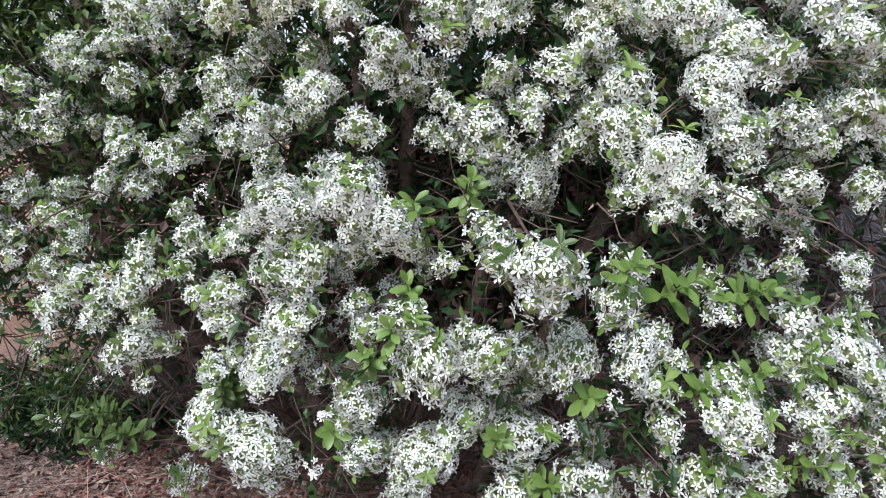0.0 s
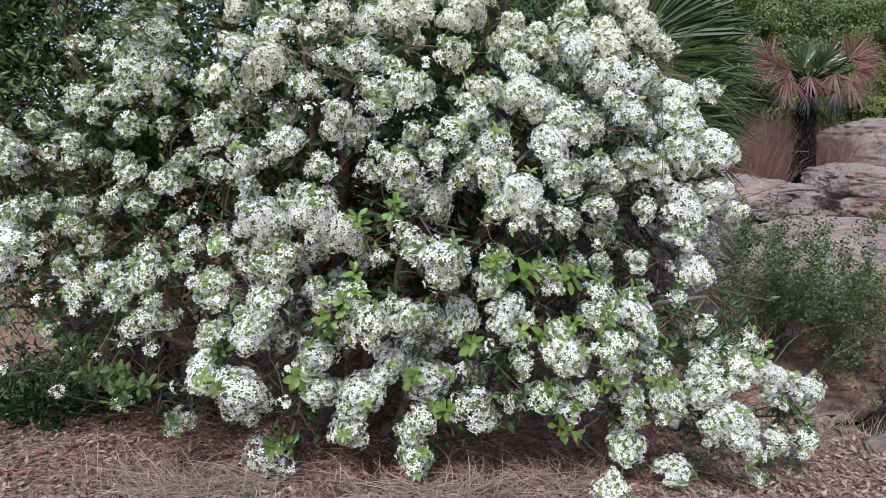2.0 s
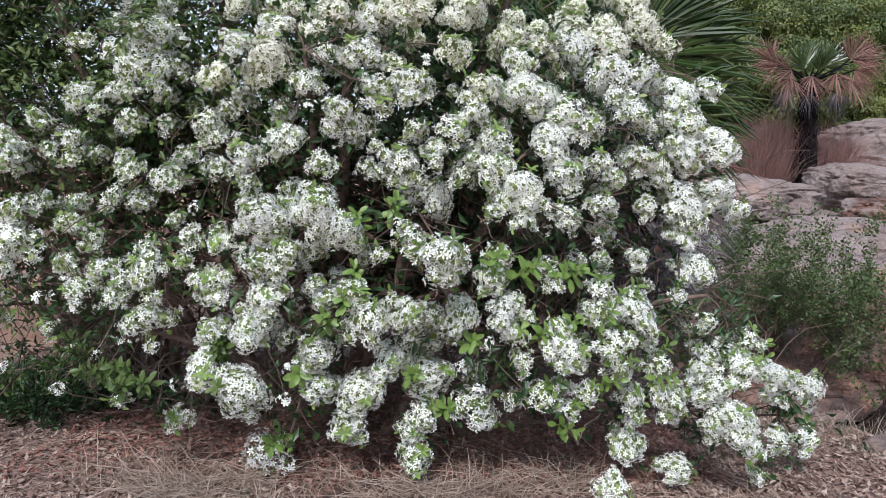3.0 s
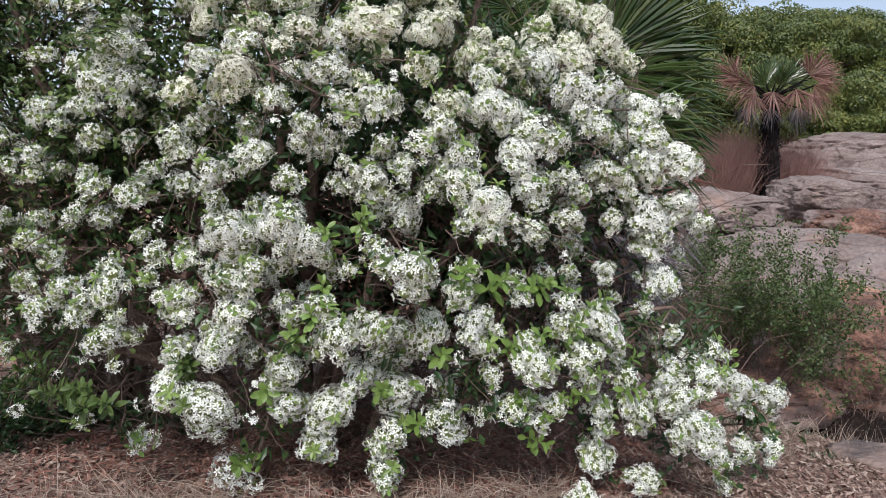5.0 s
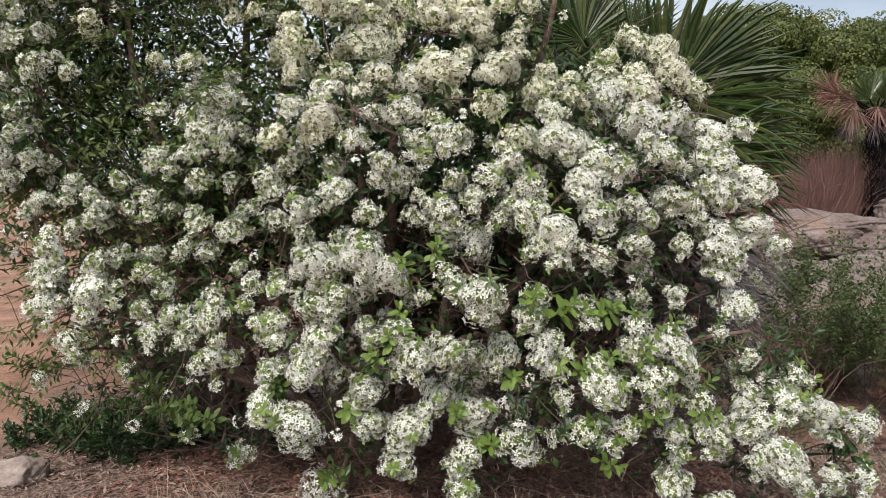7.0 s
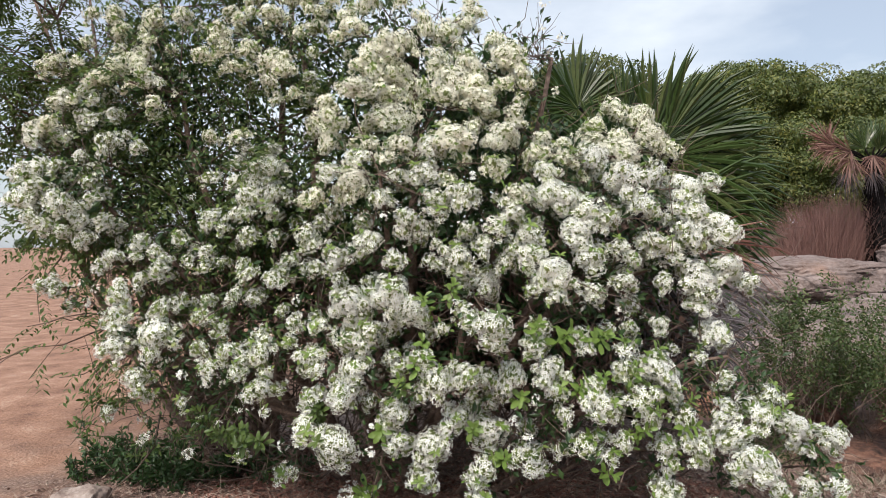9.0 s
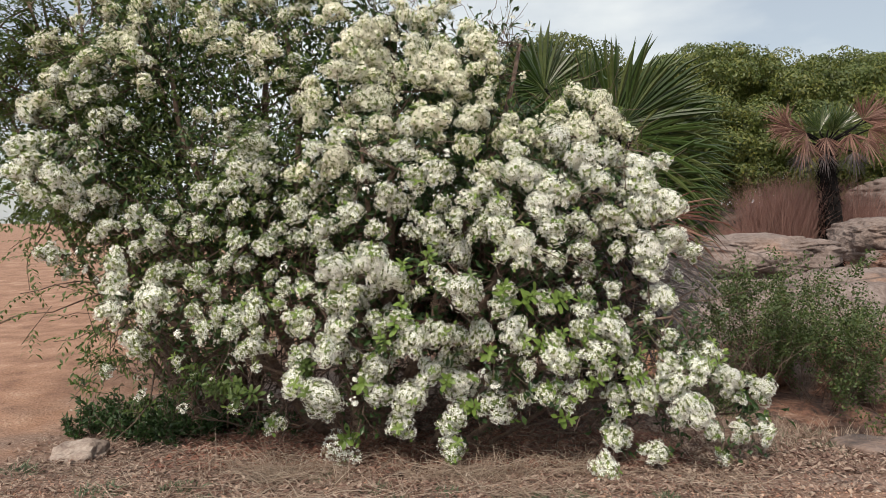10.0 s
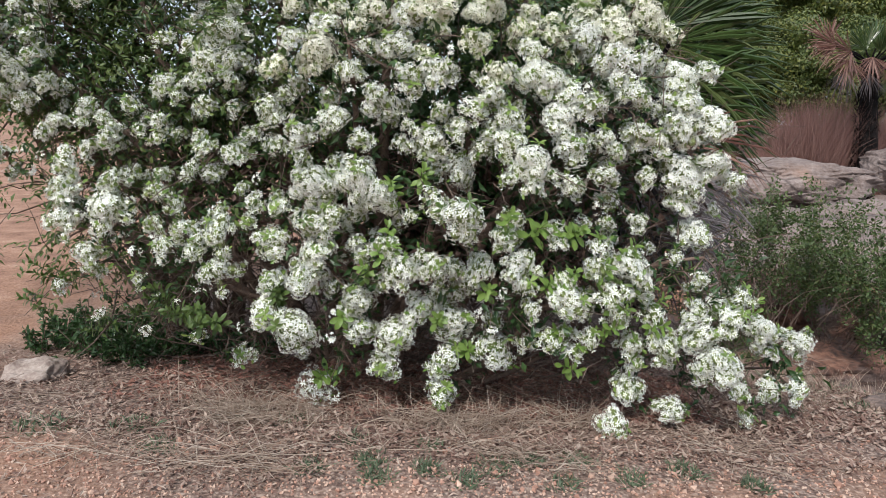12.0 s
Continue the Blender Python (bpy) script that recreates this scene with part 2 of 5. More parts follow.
def soil():
    """Red sandy earth that turns to grey-brown, litter-strewn soil round the shrub, darkened there as painted shade;
    gravelly in front.
    """
    m = earth("soil", [(0.30, (0.12, 0.058, 0.038)), (0.45, (0.25, 0.132, 0.085)), (0.58, (0.34, 0.195, 0.132)), (0.72, (0.48, 0.335, 0.25))], 3.0, 45, 0.95, 1.0, 0.035)
    n, l = m.node_tree.nodes, m.node_tree.links
    b = n["Principled BSDF"]
    red = b.inputs["Base Color"].links[0].from_socket
    geo = n.new("ShaderNodeNewGeometry")
    near = n.new("ShaderNodeVectorMath")
    near.operation = "DISTANCE"
    near.inputs[1].default_value = (0.15, 3.9, 0.0)
    squash = n.new("ShaderNodeVectorMath")
    squash.operation = "MULTIPLY"
    squash.inputs[1].default_value = (1.0, 1.4, 0.0)
    l.new(geo.outputs["Position"], squash.inputs[0])
    l.new(squash.outputs["Vector"], near.inputs[0])
    wob = n.new("ShaderNodeTexNoise")
    wob.inputs["Scale"].default_value, wob.inputs["Detail"].default_value = 1.6, 5.0
    l.new(geo.outputs["Position"], wob.inputs["Vector"])
    edge = n.new("ShaderNodeMath")
    edge.operation = "MULTIPLY_ADD"
    edge.inputs[1].default_value, edge.inputs[2].default_value = 2.6, -1.3
    l.new(wob.outputs["Fac"], edge.inputs[0])
    total = n.new("ShaderNodeMath")
    l.new(near.outputs["Value"], total.inputs[0])
    l.new(edge.outputs[0], total.inputs[1])
    fade = n.new("ShaderNodeMapRange")
    fade.inputs[1].default_value, fade.inputs[2].default_value = 2.6, 3.7
    fade.inputs[3].default_value, fade.inputs[4].default_value = 1.0, 0.0
    l.new(total.outputs[0], fade.inputs[0])
    grain = n.new("ShaderNodeTexNoise")
    grain.inputs["Scale"].default_value, grain.inputs["Detail"].default_value = 55.0, 4.0
    l.new(geo.outputs["Position"], grain.inputs["Vector"])
    # brown soil with the shrub's shade on the ground worked into a lower ramp
    humus_and_shade = ramp(n, [(0.3, (0.068, 0.040, 0.033)), (0.5, (0.178, 0.118, 0.094)), (0.7, (0.38, 0.29, 0.24))])
    l.new(grain.outputs["Fac"], humus_and_shade.inputs["Fac"])
    mx = n.new("ShaderNodeMix")
    mx.data_type = "RGBA"
    l.new(fade.outputs[0], mx.inputs[0])
    l.new(red, mx.inputs[6])
    l.new(humus_and_shade.outputs["Color"], mx.inputs[7])
    l.new(mx.outputs[2], b.inputs["Base Color"])
    return m


M_SOIL = soil()
M_WATER = bpy.data.materials.new("pool_water")
M_WATER.use_nodes = True
_b = M_WATER.node_tree.nodes["Principled BSDF"]
_b.inputs["Base Color"].default_value, _b.inputs["Roughness"].default_value = (0.010, 0.010, 0.010, 1), 0.06
_n = M_WATER.node_tree.nodes.new("ShaderNodeTexNoise")
_n.inputs["Scale"].default_value = 6.0
_p = M_WATER.node_tree.nodes.new("ShaderNodeBump")
_p.inputs["Strength"].default_value, _p.inputs["Distance"].default_value = 0.12, 0.01
M_WATER.node_tree.links.new(_n.outputs["Fac"], _p.inputs["Height"])
M_WATER.node_tree.links.new(_p.outputs["Normal"], _b.inputs["Normal"])


# ---- mesh building ----
class Build:
    """Collects faces of one mesh."""

    def __init__(self, *materials):
        self.v, self.f, self.m, self.mats = [], [], [], materials

    def add(self, verts, faces, mat=0):
        k = len(self.v)
        self.v.extend(tuple(p) for p in verts)
        self.f.extend(tuple(k + i for i in face) for face in faces)
        self.m.extend([mat] * len(faces))

    def mesh(self, name, smooth=False):
        me = bpy.data.meshes.new(name)
        me.from_pydata(self.v, [], self.f)
        for mat in self.mats:
            me.materials.append(mat)
        me.polygons.foreach_set("material_index", self.m)
        me.polygons.foreach_set("use_smooth", [smooth] * len(self.f))
        me.update()
        return me

    def blade(self, base, way, normal, length, width, mat=0, droop=0.15, fold=0.15, mid=0.5):
        """A folded, drooping leaf or petal: four triangles."""
        way = way.normalized()
        side = way.cross(normal)
        side = side.normalized() if side.length > 1e-4 else way.orthogonal().normalized()
        up = side.cross(way)
        c = base + way * length * mid
        tip = base + way * length - up * droop * length
        self.add([base, c + side * width / 2 + up * fold * width, c, c - side * width / 2 + up * fold * width, tip], [(0, 1, 2), (0, 2, 3), (1, 4, 2), (2, 4, 3)], mat)

    def leaf(self, base, way, normal, length, width, mat=0, droop=0.2, fold=0.12):
        """A rounded oval leaf with a folded midrib."""
        way = way.normalized()
        side = way.cross(normal)
        side = side.normalized() if side.length > 1e-4 else way.orthogonal().normalized()
        up = side.cross(way)
        rows = []
        for q, w in ((0.3, 0.75), (0.65, 1.0), (0.88, 0.62)):
            c = base + way * length * q - up * droop * length * q * q
            lift = up * fold * width * w
            rows += [c + side * width * w / 2 + lift, c, c - side * width * w / 2 + lift]
        tip = base + way * length - up * droop * length
        self.add([base, *rows, tip], [(0, 1, 2), (0, 2, 3), (1, 4, 5, 2), (2, 5, 6, 3), (4, 7, 8, 5), (5, 8, 9, 6), (7, 10, 8), (8, 10, 9)], mat)

    def petal(self, base, way, normal, length, width, mat):
        """A narrow pointed petal, folded along its middle."""
        way = way.normalized()
        side = way.cross(normal).normalized()
        c = base + way * length * 0.52 + side.cross(way) * width * 0.06
        self.add([base, c + side * width / 2, c - side * width / 2, base + way * length], [(0, 1, 3), (0, 3, 2)], mat)

    def flower(self, at, way, size, rng, mat=0, eye=2):
        """A star of five narrow petals that stand apart."""
        way = way.normalized()
        a = way.orthogonal().normalized()
        b = way.cross(a)
        turn = rng.random() * 6.3
        for i in range(5):
            ang = turn + i * 1.2566 + rng.uniform(-0.12, 0.12)
            d = a * math.cos(ang) + b * math.sin(ang)
            self.petal(at, d + way * rng.uniform(-0.1, 0.4), way, size / 2 * rng.uniform(0.85, 1.12), size * 0.215, mat)
        r = size * 0.075
        self.add([at + a * r, at + b * r, at - a * r, at - b * r, at + way * size * 0.1], [(0, 1, 4), (1, 2, 4), (2, 3, 4), (3, 0, 4)], eye)

    def join(self, other, m):
        """Adds all faces of another build, moved by m."""
        k = len(self.v)
        self.v.extend(tuple(m @ Vector(p)) for p in other.v)
        self.f.extend(tuple(k + i for i in face) for face in other.f)
        self.m.extend(other.m)

    def tube(self, points, r0, r1, sides=5, mat=0):
        """A tapered limb through points."""
        pts = [Vector(p) for p in points]
        rings = []
        for i, p in enumerate(pts):
            d = (pts[min(i + 1, len(pts) - 1)] - pts[max(i - 1, 0)]).normalized()
            a = d.cross(Vector((0.31, 0.87, 0.38))).normalized()
            b = d.cross(a)
            r = r0 + (r1 - r0) * i / (len(pts) - 1)
            rings.append([p + (a * math.cos(6.2832 * k / sides) + b * math.sin(6.2832 * k / sides)) * r for k in range(sides)])
        verts = [v for ring in rings for v in ring] + [pts[-1]]
        faces = [(i * sides + k, i * sides + (k + 1) % sides, (i + 1) * sides + (k + 1) % sides, (i + 1) * sides + k) for i in range(len(pts) - 1) for k in range(sides)]
        last = (len(pts) - 1) * sides
        faces += [(last + k, last + (k + 1) % sides, len(verts) - 1) for k in range(sides)]
        self.add(verts, faces, mat)


def part(name, build, parent, label="", smooth=False, kind=""):
    ob = new(name, build.mesh(name, smooth) if isinstance(build, Build) else build)
    ob.parent = parent
    return tagged(ob, label=label, kind=kind)


def thing(name, label, category, at=(0, 0, 0), group="", kind=""):
    ob = new(name)
    ob.location = at
    ob.empty_display_size = 0.1
    return tagged(ob, label, category, group, kind)


def bend(a, b, rng, sway=0.1, steps=6, sag=0.0):
    """Points of a crooked line from a to b."""
    a, b = Vector(a), Vector(b)
    span = (b - a).length
    off = [Vector((rng.uniform(-1, 1), rng.uniform(-1, 1), rng.uniform(-1, 1))) * sway * span for _ in range(2)]
    out = []
    for i in range(steps + 1):
        t = i / steps
        out.append(a.lerp(b, t) + off[0] * math.sin(math.pi * t) + off[1] * math.sin(2 * math.pi * t) * 0.5 + Vector((0, 0, -sag * span * math.sin(math.pi * t))))
    return out


def any_way(rng, up=0.0):
    z = rng.uniform(-1, 1)
    a = rng.uniform(0, 6.2832)
    r = math.sqrt(max(0.0, 1 - z * z))
    return (Vector((r * math.cos(a), r * math.sin(a), z)) + Vector((0, 0, up))).normalized()


def smooth(lo, hi, x):
    t = min(1.0, max(0.0, (x - lo) / (hi - lo)))
    return t * t * (3 - 2 * t)


# ---- ground, pool and rock shelf ----
def ground_z(x, y):
    z = -0.12 * min(1.6, max(0.0, y - 1.2))
    into = 0.73 * (x - 2.6) + 0.68 * (y - 2.95)
    z -= 1.6 * smooth(-0.05, 0.8, into) * smooth(2.2, 3.0, x) * (1 - smooth(6.4, 8.0, y)) * (1 - smooth(14, 20, x)) * (1 - 0.55 * (1 - smooth(0.5, 1.1, math.hypot((x - 3.7) / 1.5, (y - 5.75) / 0.75))))
    d = math.hypot(x, y)
    if d < 14:
        z += 0.02 * noise.noise((x * 1.3, y * 1.3, 0)) + 0.012 * noise.noise((x * 4.5, y * 4.5, 3)) + 0.013 * noise.noise((x * 8, y * 8, 5)) + 0.007 * noise.noise((x * 15, y * 15, 7))
    return z


def axis(lo, hi, step, far):
    out, s, x = [], step, hi
    near = list(np.arange(lo, hi, step))
    up, down = [], []
    while x < far:
        up.append(x)
        s *= 1.22
        x += s
    s, x = step, lo - step
    while x > -far:
        down.append(x)
        s *= 1.22
        x -= s
    return down[::-1] + near + up


def build_ground():
    xs, ys = axis(-4.2, 5.0, 0.06, 1500.0), axis(-0.2, 4.4, 0.06, 1500.0)
    b = Build(M_SOIL)
    b.add([(x, y, ground_z(x, y)) for y in ys for x in xs], [(j * len(xs) + i, j * len(xs) + i + 1, (j + 1) * len(xs) + i + 1, (j + 1) * len(xs) + i) for j in range(len(ys) - 1) for i in range(len(xs) - 1)])
    ob = new("ground", b.mesh("ground", True))
    tagged(ob, "red sandy ground with grey-brown soil, darkened as painted shade, round the shrub", "ground", kind="structure")


def shelf_z(x, y):
    front = 5.9 + 0.5 * noise.noise((x * 0.5, 0, 2)) - 0.10 * (x - 5)
    z = -1.5 + 1.15 * smooth(front, front + 0.9, y) + 0.55 * smooth(front + 0.9, front + 4.0, y)
    z += 2.0 * smooth(18, 30, y) * smooth(11, 18, x) - 0.3 * smooth(9, 14, y) * (1 - smooth(10.5, 13, x))
    z += 0.03 * noise.noise((x * 1.6, y * 1.6, z * 2)) + 0.16 * noise.noise((x * 0.45, y * 0.45, 5)) + 0.07 * noise.noise((x * 1.4, y * 1.4, 8)) + 0.03 * noise.noise((x * 4, y * 4, 1))
    crack = abs(noise.noise((x * 0.22 + 3, y * 0.35, 11)))
    z -= 0.25 * (1 - smooth(0.0, 0.05, crack)) * smooth(front + 0.6, front + 1.5, y)
    return z - 1.6 * (1 - smooth(2.9, 3.9, x + 0.12 * (y - 6)))


def build_shelf():
    b = Build(M_GRANITE)
    nx, ny = 170, 150
    xs = [2.8 + 40 * (i / nx) ** 1.6 for i in range(nx + 1)]
    ys = [5.2 + 34 * (j / ny) ** 1.7 for j in range(ny + 1)]
    b.add([(x, y, shelf_z(x, y)) for y in ys for x in xs], [(j * (nx + 1) + i, j * (nx + 1) + i + 1, (j + 1) * (nx + 1) + i + 1, (j + 1) * (nx + 1) + i) for j in range(ny) for i in range(nx)])
    tagged(new("rock_shelf", b.mesh("rock_shelf", True)), "broad bare shelf of pinkish grey granite", "rock", kind="structure")


def boulder(x, y, z, rx, ry, rz, turn=0.0, mat=None, seed=1, label="rounded pinkish grey granite boulder", name="boulder", level=6, rough=1.15):
    bm = bmesh.new()
    bmesh.ops.create_icosphere(bm, subdivisions=level, radius=1)
    for v in bm.verts:
        p = v.co.copy()
        q = Vector((math.copysign(abs(p.x) ** 0.75, p.x), math.copysign(abs(p.y) ** 0.75, p.y), math.copysign(abs(p.z) ** 0.7, p.z)))
        k = 1 + rough * (0.16 * noise.noise(p * 1.3 + Vector((seed * 7, 0, 0))) + 0.07 * noise.noise(p * 3.5 + Vector((0, seed * 5, 0))) + 0.03 * noise.noise(p * 10 + Vector((0, 0, seed))) + 0.05 * noise.noise((p.x * 2.2 + seed, p.y * 2.2, p.z * 4)) + 0.018 * noise.noise((p.x * 0.8, p.y * 0.8 + seed, p.z * 6)) - 0.06 * (1 - smooth(0.0, 0.045, abs(noise.noise((p.x * 0.7 + seed, p.y * 0.7, p.z * 2.6))))) + 0.018 * noise.noise((p.x * 7, p.y * 7 + seed, p.z * 14)))
        v.co = Vector((q.x * rx, q.y * ry, q.z * rz)) * k
    me = bpy.data.meshes.new(name)
    bm.to_mesh(me)
    bm.free()
    me.materials.append(mat or M_GRANITE)
    me.polygons.foreach_set("use_smooth", [True] * len(me.polygons))
    ob = new(name, me)
    ob.matrix_basis = pose(x, y, z, 0, 0, turn)
    return tagged(ob, label, "rock")


build_ground()
build_shelf()
pool = Build(M_WATER)
pool.add([(2.6, 1.0, -1.2), (22, -8, -1.2), (22, 7.4, -1.2), (2.6, 7.4, -1.2)], [(0, 1, 2, 3)])
tagged(new("water", pool.mesh("water")), "still dark pool at the foot of the rocks", "water", kind="structure")
boulder(7.0, 12.7, 0.52, 1.55, 1.4, 0.50, 8, seed=2, label="low flat-topped granite boulder with a pale face")
boulder(11.0, 14.2, 0.76, 1.22, 1.0, 0.58, -12, seed=3, label="rounded grey granite boulder with a dark crack below")
boulder(10.75, 12.4, 0.10, 1.25, 0.9, 0.62, -18, M_GRANITE_RED, seed=4, label="red-stained granite boulder wedged under another")
boulder(8.2, 10.2, -0.42, 2.1, 1.2, 0.80, -8, seed=17, label="broad smooth whaleback of pale granite above the pool")
boulder(16.0, 19.0, 0.75, 3.2, 2.4, 0.85, 15, seed=5, label="long layered granite slab")
boulder(19.2, 22.5, 1.9, 3.8, 2.4, 1.15, 8, seed=12, label="long layered granite slab")
boulder(14.9, 16.6, 0.5, 2.0, 1.3, 0.62, -6, seed=13, label="long layered granite slab")
boulder(12.6, 11.6, -0.1, 1.3, 0.9, 0.62, -30, M_GRANITE_RED, seed=14, label="red-stained granite boulder wedged under another")
boulder(6.3, 6.2, -0.85, 1.4, 0.6, 0.85, -5, M_GRANITE_RED, seed=6, label="orange-stained rock face rising from the pool")
boulder(4.5, 6.6, -0.85, 1.0, 0.6, 0.72, 10, M_GRANITE_RED, seed=7, label="orange-stained rock face rising from the pool")
boulder(8.8, 5.6, -0.85, 1.6, 0.8, 0.9, -14, M_GRANITE_RED, seed=8, label="orange-stained rock face rising from the pool")
boulder(3.75, 5.55, -0.97, 1.45, 0.75, 0.22, 6, M_GRANITE_RED, seed=18, label="low red-brown rock at the foot of the twiggy bushes", level=5)
boulder(-2.17, 2.08, -0.17, 0.18, 0.15, 0.15, 12, M_STONE, seed=9, label="pale rough stone lying on the soil", name="stone", level=5, rough=1.7)
boulder(-0.13, 1.577, -0.05, 0.085, 0.05, 0.045, 10, M_GRANITE_RED, seed=15, label="red-brown stone half sunk in the litter", name="stone", level=4)
boulder(0.04, 1.67, -0.055, 0.065, 0.045, 0.05, -20, M_GRANITE_RED, seed=16, label="red-brown stone half sunk in the litter", name="stone", level=4)
boulder(3.27, 2.02, -0.15, 0.62, 0.30, 0.09, -38, M_GRANITE, seed=10, label="flat pinkish rock slab at the bank", name="flat_rock", level=4)


# ---- fan palms ----
def frond(b, hub, way, normal, length, rng, mat=0, spread=125, count=38, droop=0.12, split=0.5, ragged=0.1):
    """A fan-shaped leaf: folded segments from one hub, joined near it and free towards their tips."""
    hub, way, normal = Vector(hub), Vector(way).normalized(), Vector(normal).normalized()
    side = way.cross(normal).normalized()
    normal = side.cross(way)
    step = radians(2 * spread / count)
    for i in range(count):
        a = radians(-spread + 2 * spread * (i + 0.5) / count) + rng.uniform(-0.25, 0.25) * step
        d = way * math.cos(a) + side * math.sin(a)
        cup = normal * (0.10 + 0.15 * abs(a) + rng.uniform(-0.5, 0.5) * ragged * 2.5)
        ln = length * (1.0 - 0.12 * abs(a)) * rng.uniform(1 - ragged, 1.0)
        e = d.cross(normal).normalized()
        bow = rng.uniform(0.4, 1.6) * droop
        p1 = hub + (d + cup * 0.5).normalized() * ln * split
        w1 = ln * split * math.tan(step / 2) * 1.2
        p2 = hub + (d + cup * 0.6).normalized() * ln * 0.78 - Vector((0, 0, bow * ln * 0.25))
        tip = hub + (d + cup * 0.6).normalized() * ln - Vector((0, 0, bow * ln)) + e * rng.uniform(-0.03, 0.03) * ln
        f1 = normal * w1 * 0.8
        b.add([hub, p1 + e * w1 - f1, p1, p1 - e * w1 - f1, p2 + e * w1 * 0.62 - f1 * 0.6, p2, p2 - e * w1 * 0.62 - f1 * 0.6, tip], [(0, 1, 2), (0, 2, 3), (1, 4, 5, 2), (2, 5, 6, 3), (4, 7, 5), (5, 7, 6)], mat)


def palm(label, crown, base, girth, fronds, seed):
    """A fan palm: a trunk and its fronds; each frond is (hub, way, length, material, spread, droop)."""
    rng = random.Random(seed)
    top = Vector(crown)
    root = thing("fan_palm", label, "palm", base)
    off = Vector(base)
    t = Build(M_DARK_BARK)
    line = bend(Vector((0, 0, -0.2)), top - off, rng, 0.02, 10)
    t.tube(line, girth * 1.15, girth * 0.9, 14)
    for k in range(750):
        q = rng.random()
        a = rng.uniform(0, 6.2832)
        p = line[0].lerp(line[-1], q)
        out = Vector((math.cos(a), math.sin(a), 0))
        t.blade(p + out * girth * (1.12 - 0.25 * q), out * 0.7 + Vector((0, 0, rng.choice((1, 1, -1)))) + any_way(rng) * 0.35, out, girth * rng.uniform(0.4, 1.1), girth * 0.24, 0, -0.1, 0.3)
    part("trunk", t, root, "dark trunk rough with old leaf bases", True)
    for hub, way, length, mat, spread, droop in fronds:
        hub = Vector(hub)
        b = Build(mat, M_DARK_BARK)
        toward = Vector((0.05, -1.0, 0.25)) + any_way(rng) * 0.25
        frond(b, hub - off, way, toward, length, rng, 0, spread, int((15 if mat is M_FROND else 24) + spread * (0.17 if mat is M_FROND else 0.28)), droop, 0.5 if mat is M_FROND else 0.45, 0.2 if mat is M_FROND else 0.36)
        b.tube(bend(top - off, hub - off, rng, 0.05, 5), 0.03, 0.02, 5, 1)
        dead = mat is not M_FROND
        part("frond", b, root, ("withered rust-brown frond" if mat is M_FROND_RUST else "dead grey frond") if dead else "stiff green fan-shaped frond")
    return root


G, R, D = M_FROND, M_FROND_RUST, M_FROND_GREY
palm("large green fan palm with dead lower fronds behind the shrub", (1.75, 4.3, 1.75), (1.75, 4.5, -0.2), 0.2, [
    ((1.09, 4.15, 2.60), (-0.02, 0.05, 1.0), 0.66, G, 165, 0.03),
    ((1.12, 4.30, 2.62), (-0.25, 0.15, 0.9), 0.62, G, 95, 0.06),
    ((1.47, 4.35, 2.56), (0.10, 0.15, 1.0), 0.56, G, 34, 0.02),
    ((1.52, 4.20, 2.50), (0.28, 0.05, 1.0), 0.60, G, 40, 0.04),
    ((1.74, 4.20, 2.30), (0.66, 0.0, 0.72), 1.00, G, 66, 0.05),
    ((1.80, 4.05, 2.26), (0.90, -0.15, 0.50), 0.98, G, 58, 0.09),
    ((1.86, 4.00, 2.14), (1.0, -0.1, 0.22), 0.98, G, 52, 0.10),
    ((1.94, 3.95, 1.98), (1.0, -0.1, -0.02), 0.92, G, 52, 0.12),
    ((1.92, 3.90, 1.78), (1.0, -0.15, -0.16), 0.92, G, 46, 0.14),
    ((1.90, 3.90, 1.60), (1.0, -0.15, -0.30), 0.88, G, 42, 0.15),
    ((1.30, 4.05, 2.20), (-0.85, -0.1, 0.25), 0.75, G, 75, 0.10),
    ((1.45, 4.05, 2.10), (-0.2, -0.3, 0.75), 0.60, G, 90, 0.10),
    ((1.92, 3.8, 1.42), (0.95, -0.2, -0.28), 0.85, R, 48, 0.2),
    ((1.95, 3.7, 1.22), (0.85, -0.25, -0.50), 0.75, D, 42, 0.2),
    ((1.80, 3.5, 1.05), (0.60, -0.3, -0.8), 0.80, D, 48, 0.15),
    ((1.45, 3.5, 1.20), (0.1, -0.3, -0.95), 0.90, D, 55, 0.15),
    ((1.2, 3.4, 1.45), (-0.3, -0.35, -0.6), 0.9, D, 55, 0.15),
    ((1.55, 3.3, 0.75), (0.35, -0.3, -0.9), 0.75, D, 60, 0.15),
    ((1.1, 3.4, 0.95), (-0.2, -0.3, -0.95), 0.85, D, 60, 0.15),
    ((1.85, 3.7, 0.85), (0.55, -0.2, -0.8), 0.70, D, 60, 0.15),
    ((1.72, 3.1, 1.02), (0.55, -0.2, -0.85), 0.62, D, 36, 0.12),
    ((1.62, 2.9, 0.92), (0.75, -0.2, -0.60), 0.60, D, 34, 0.15),
    ((1.80, 3.2, 1.12), (0.80, -0.2, -0.45), 0.60, D, 32, 0.15),
    ((1.70, 3.9, 1.45), (0.15, -0.2, -1.0), 1.10, D, 65, 0.12),
    ((1.35, 3.9, 1.50), (-0.15, -0.2, -1.0), 1.10, D, 65, 0.12),
], 21)
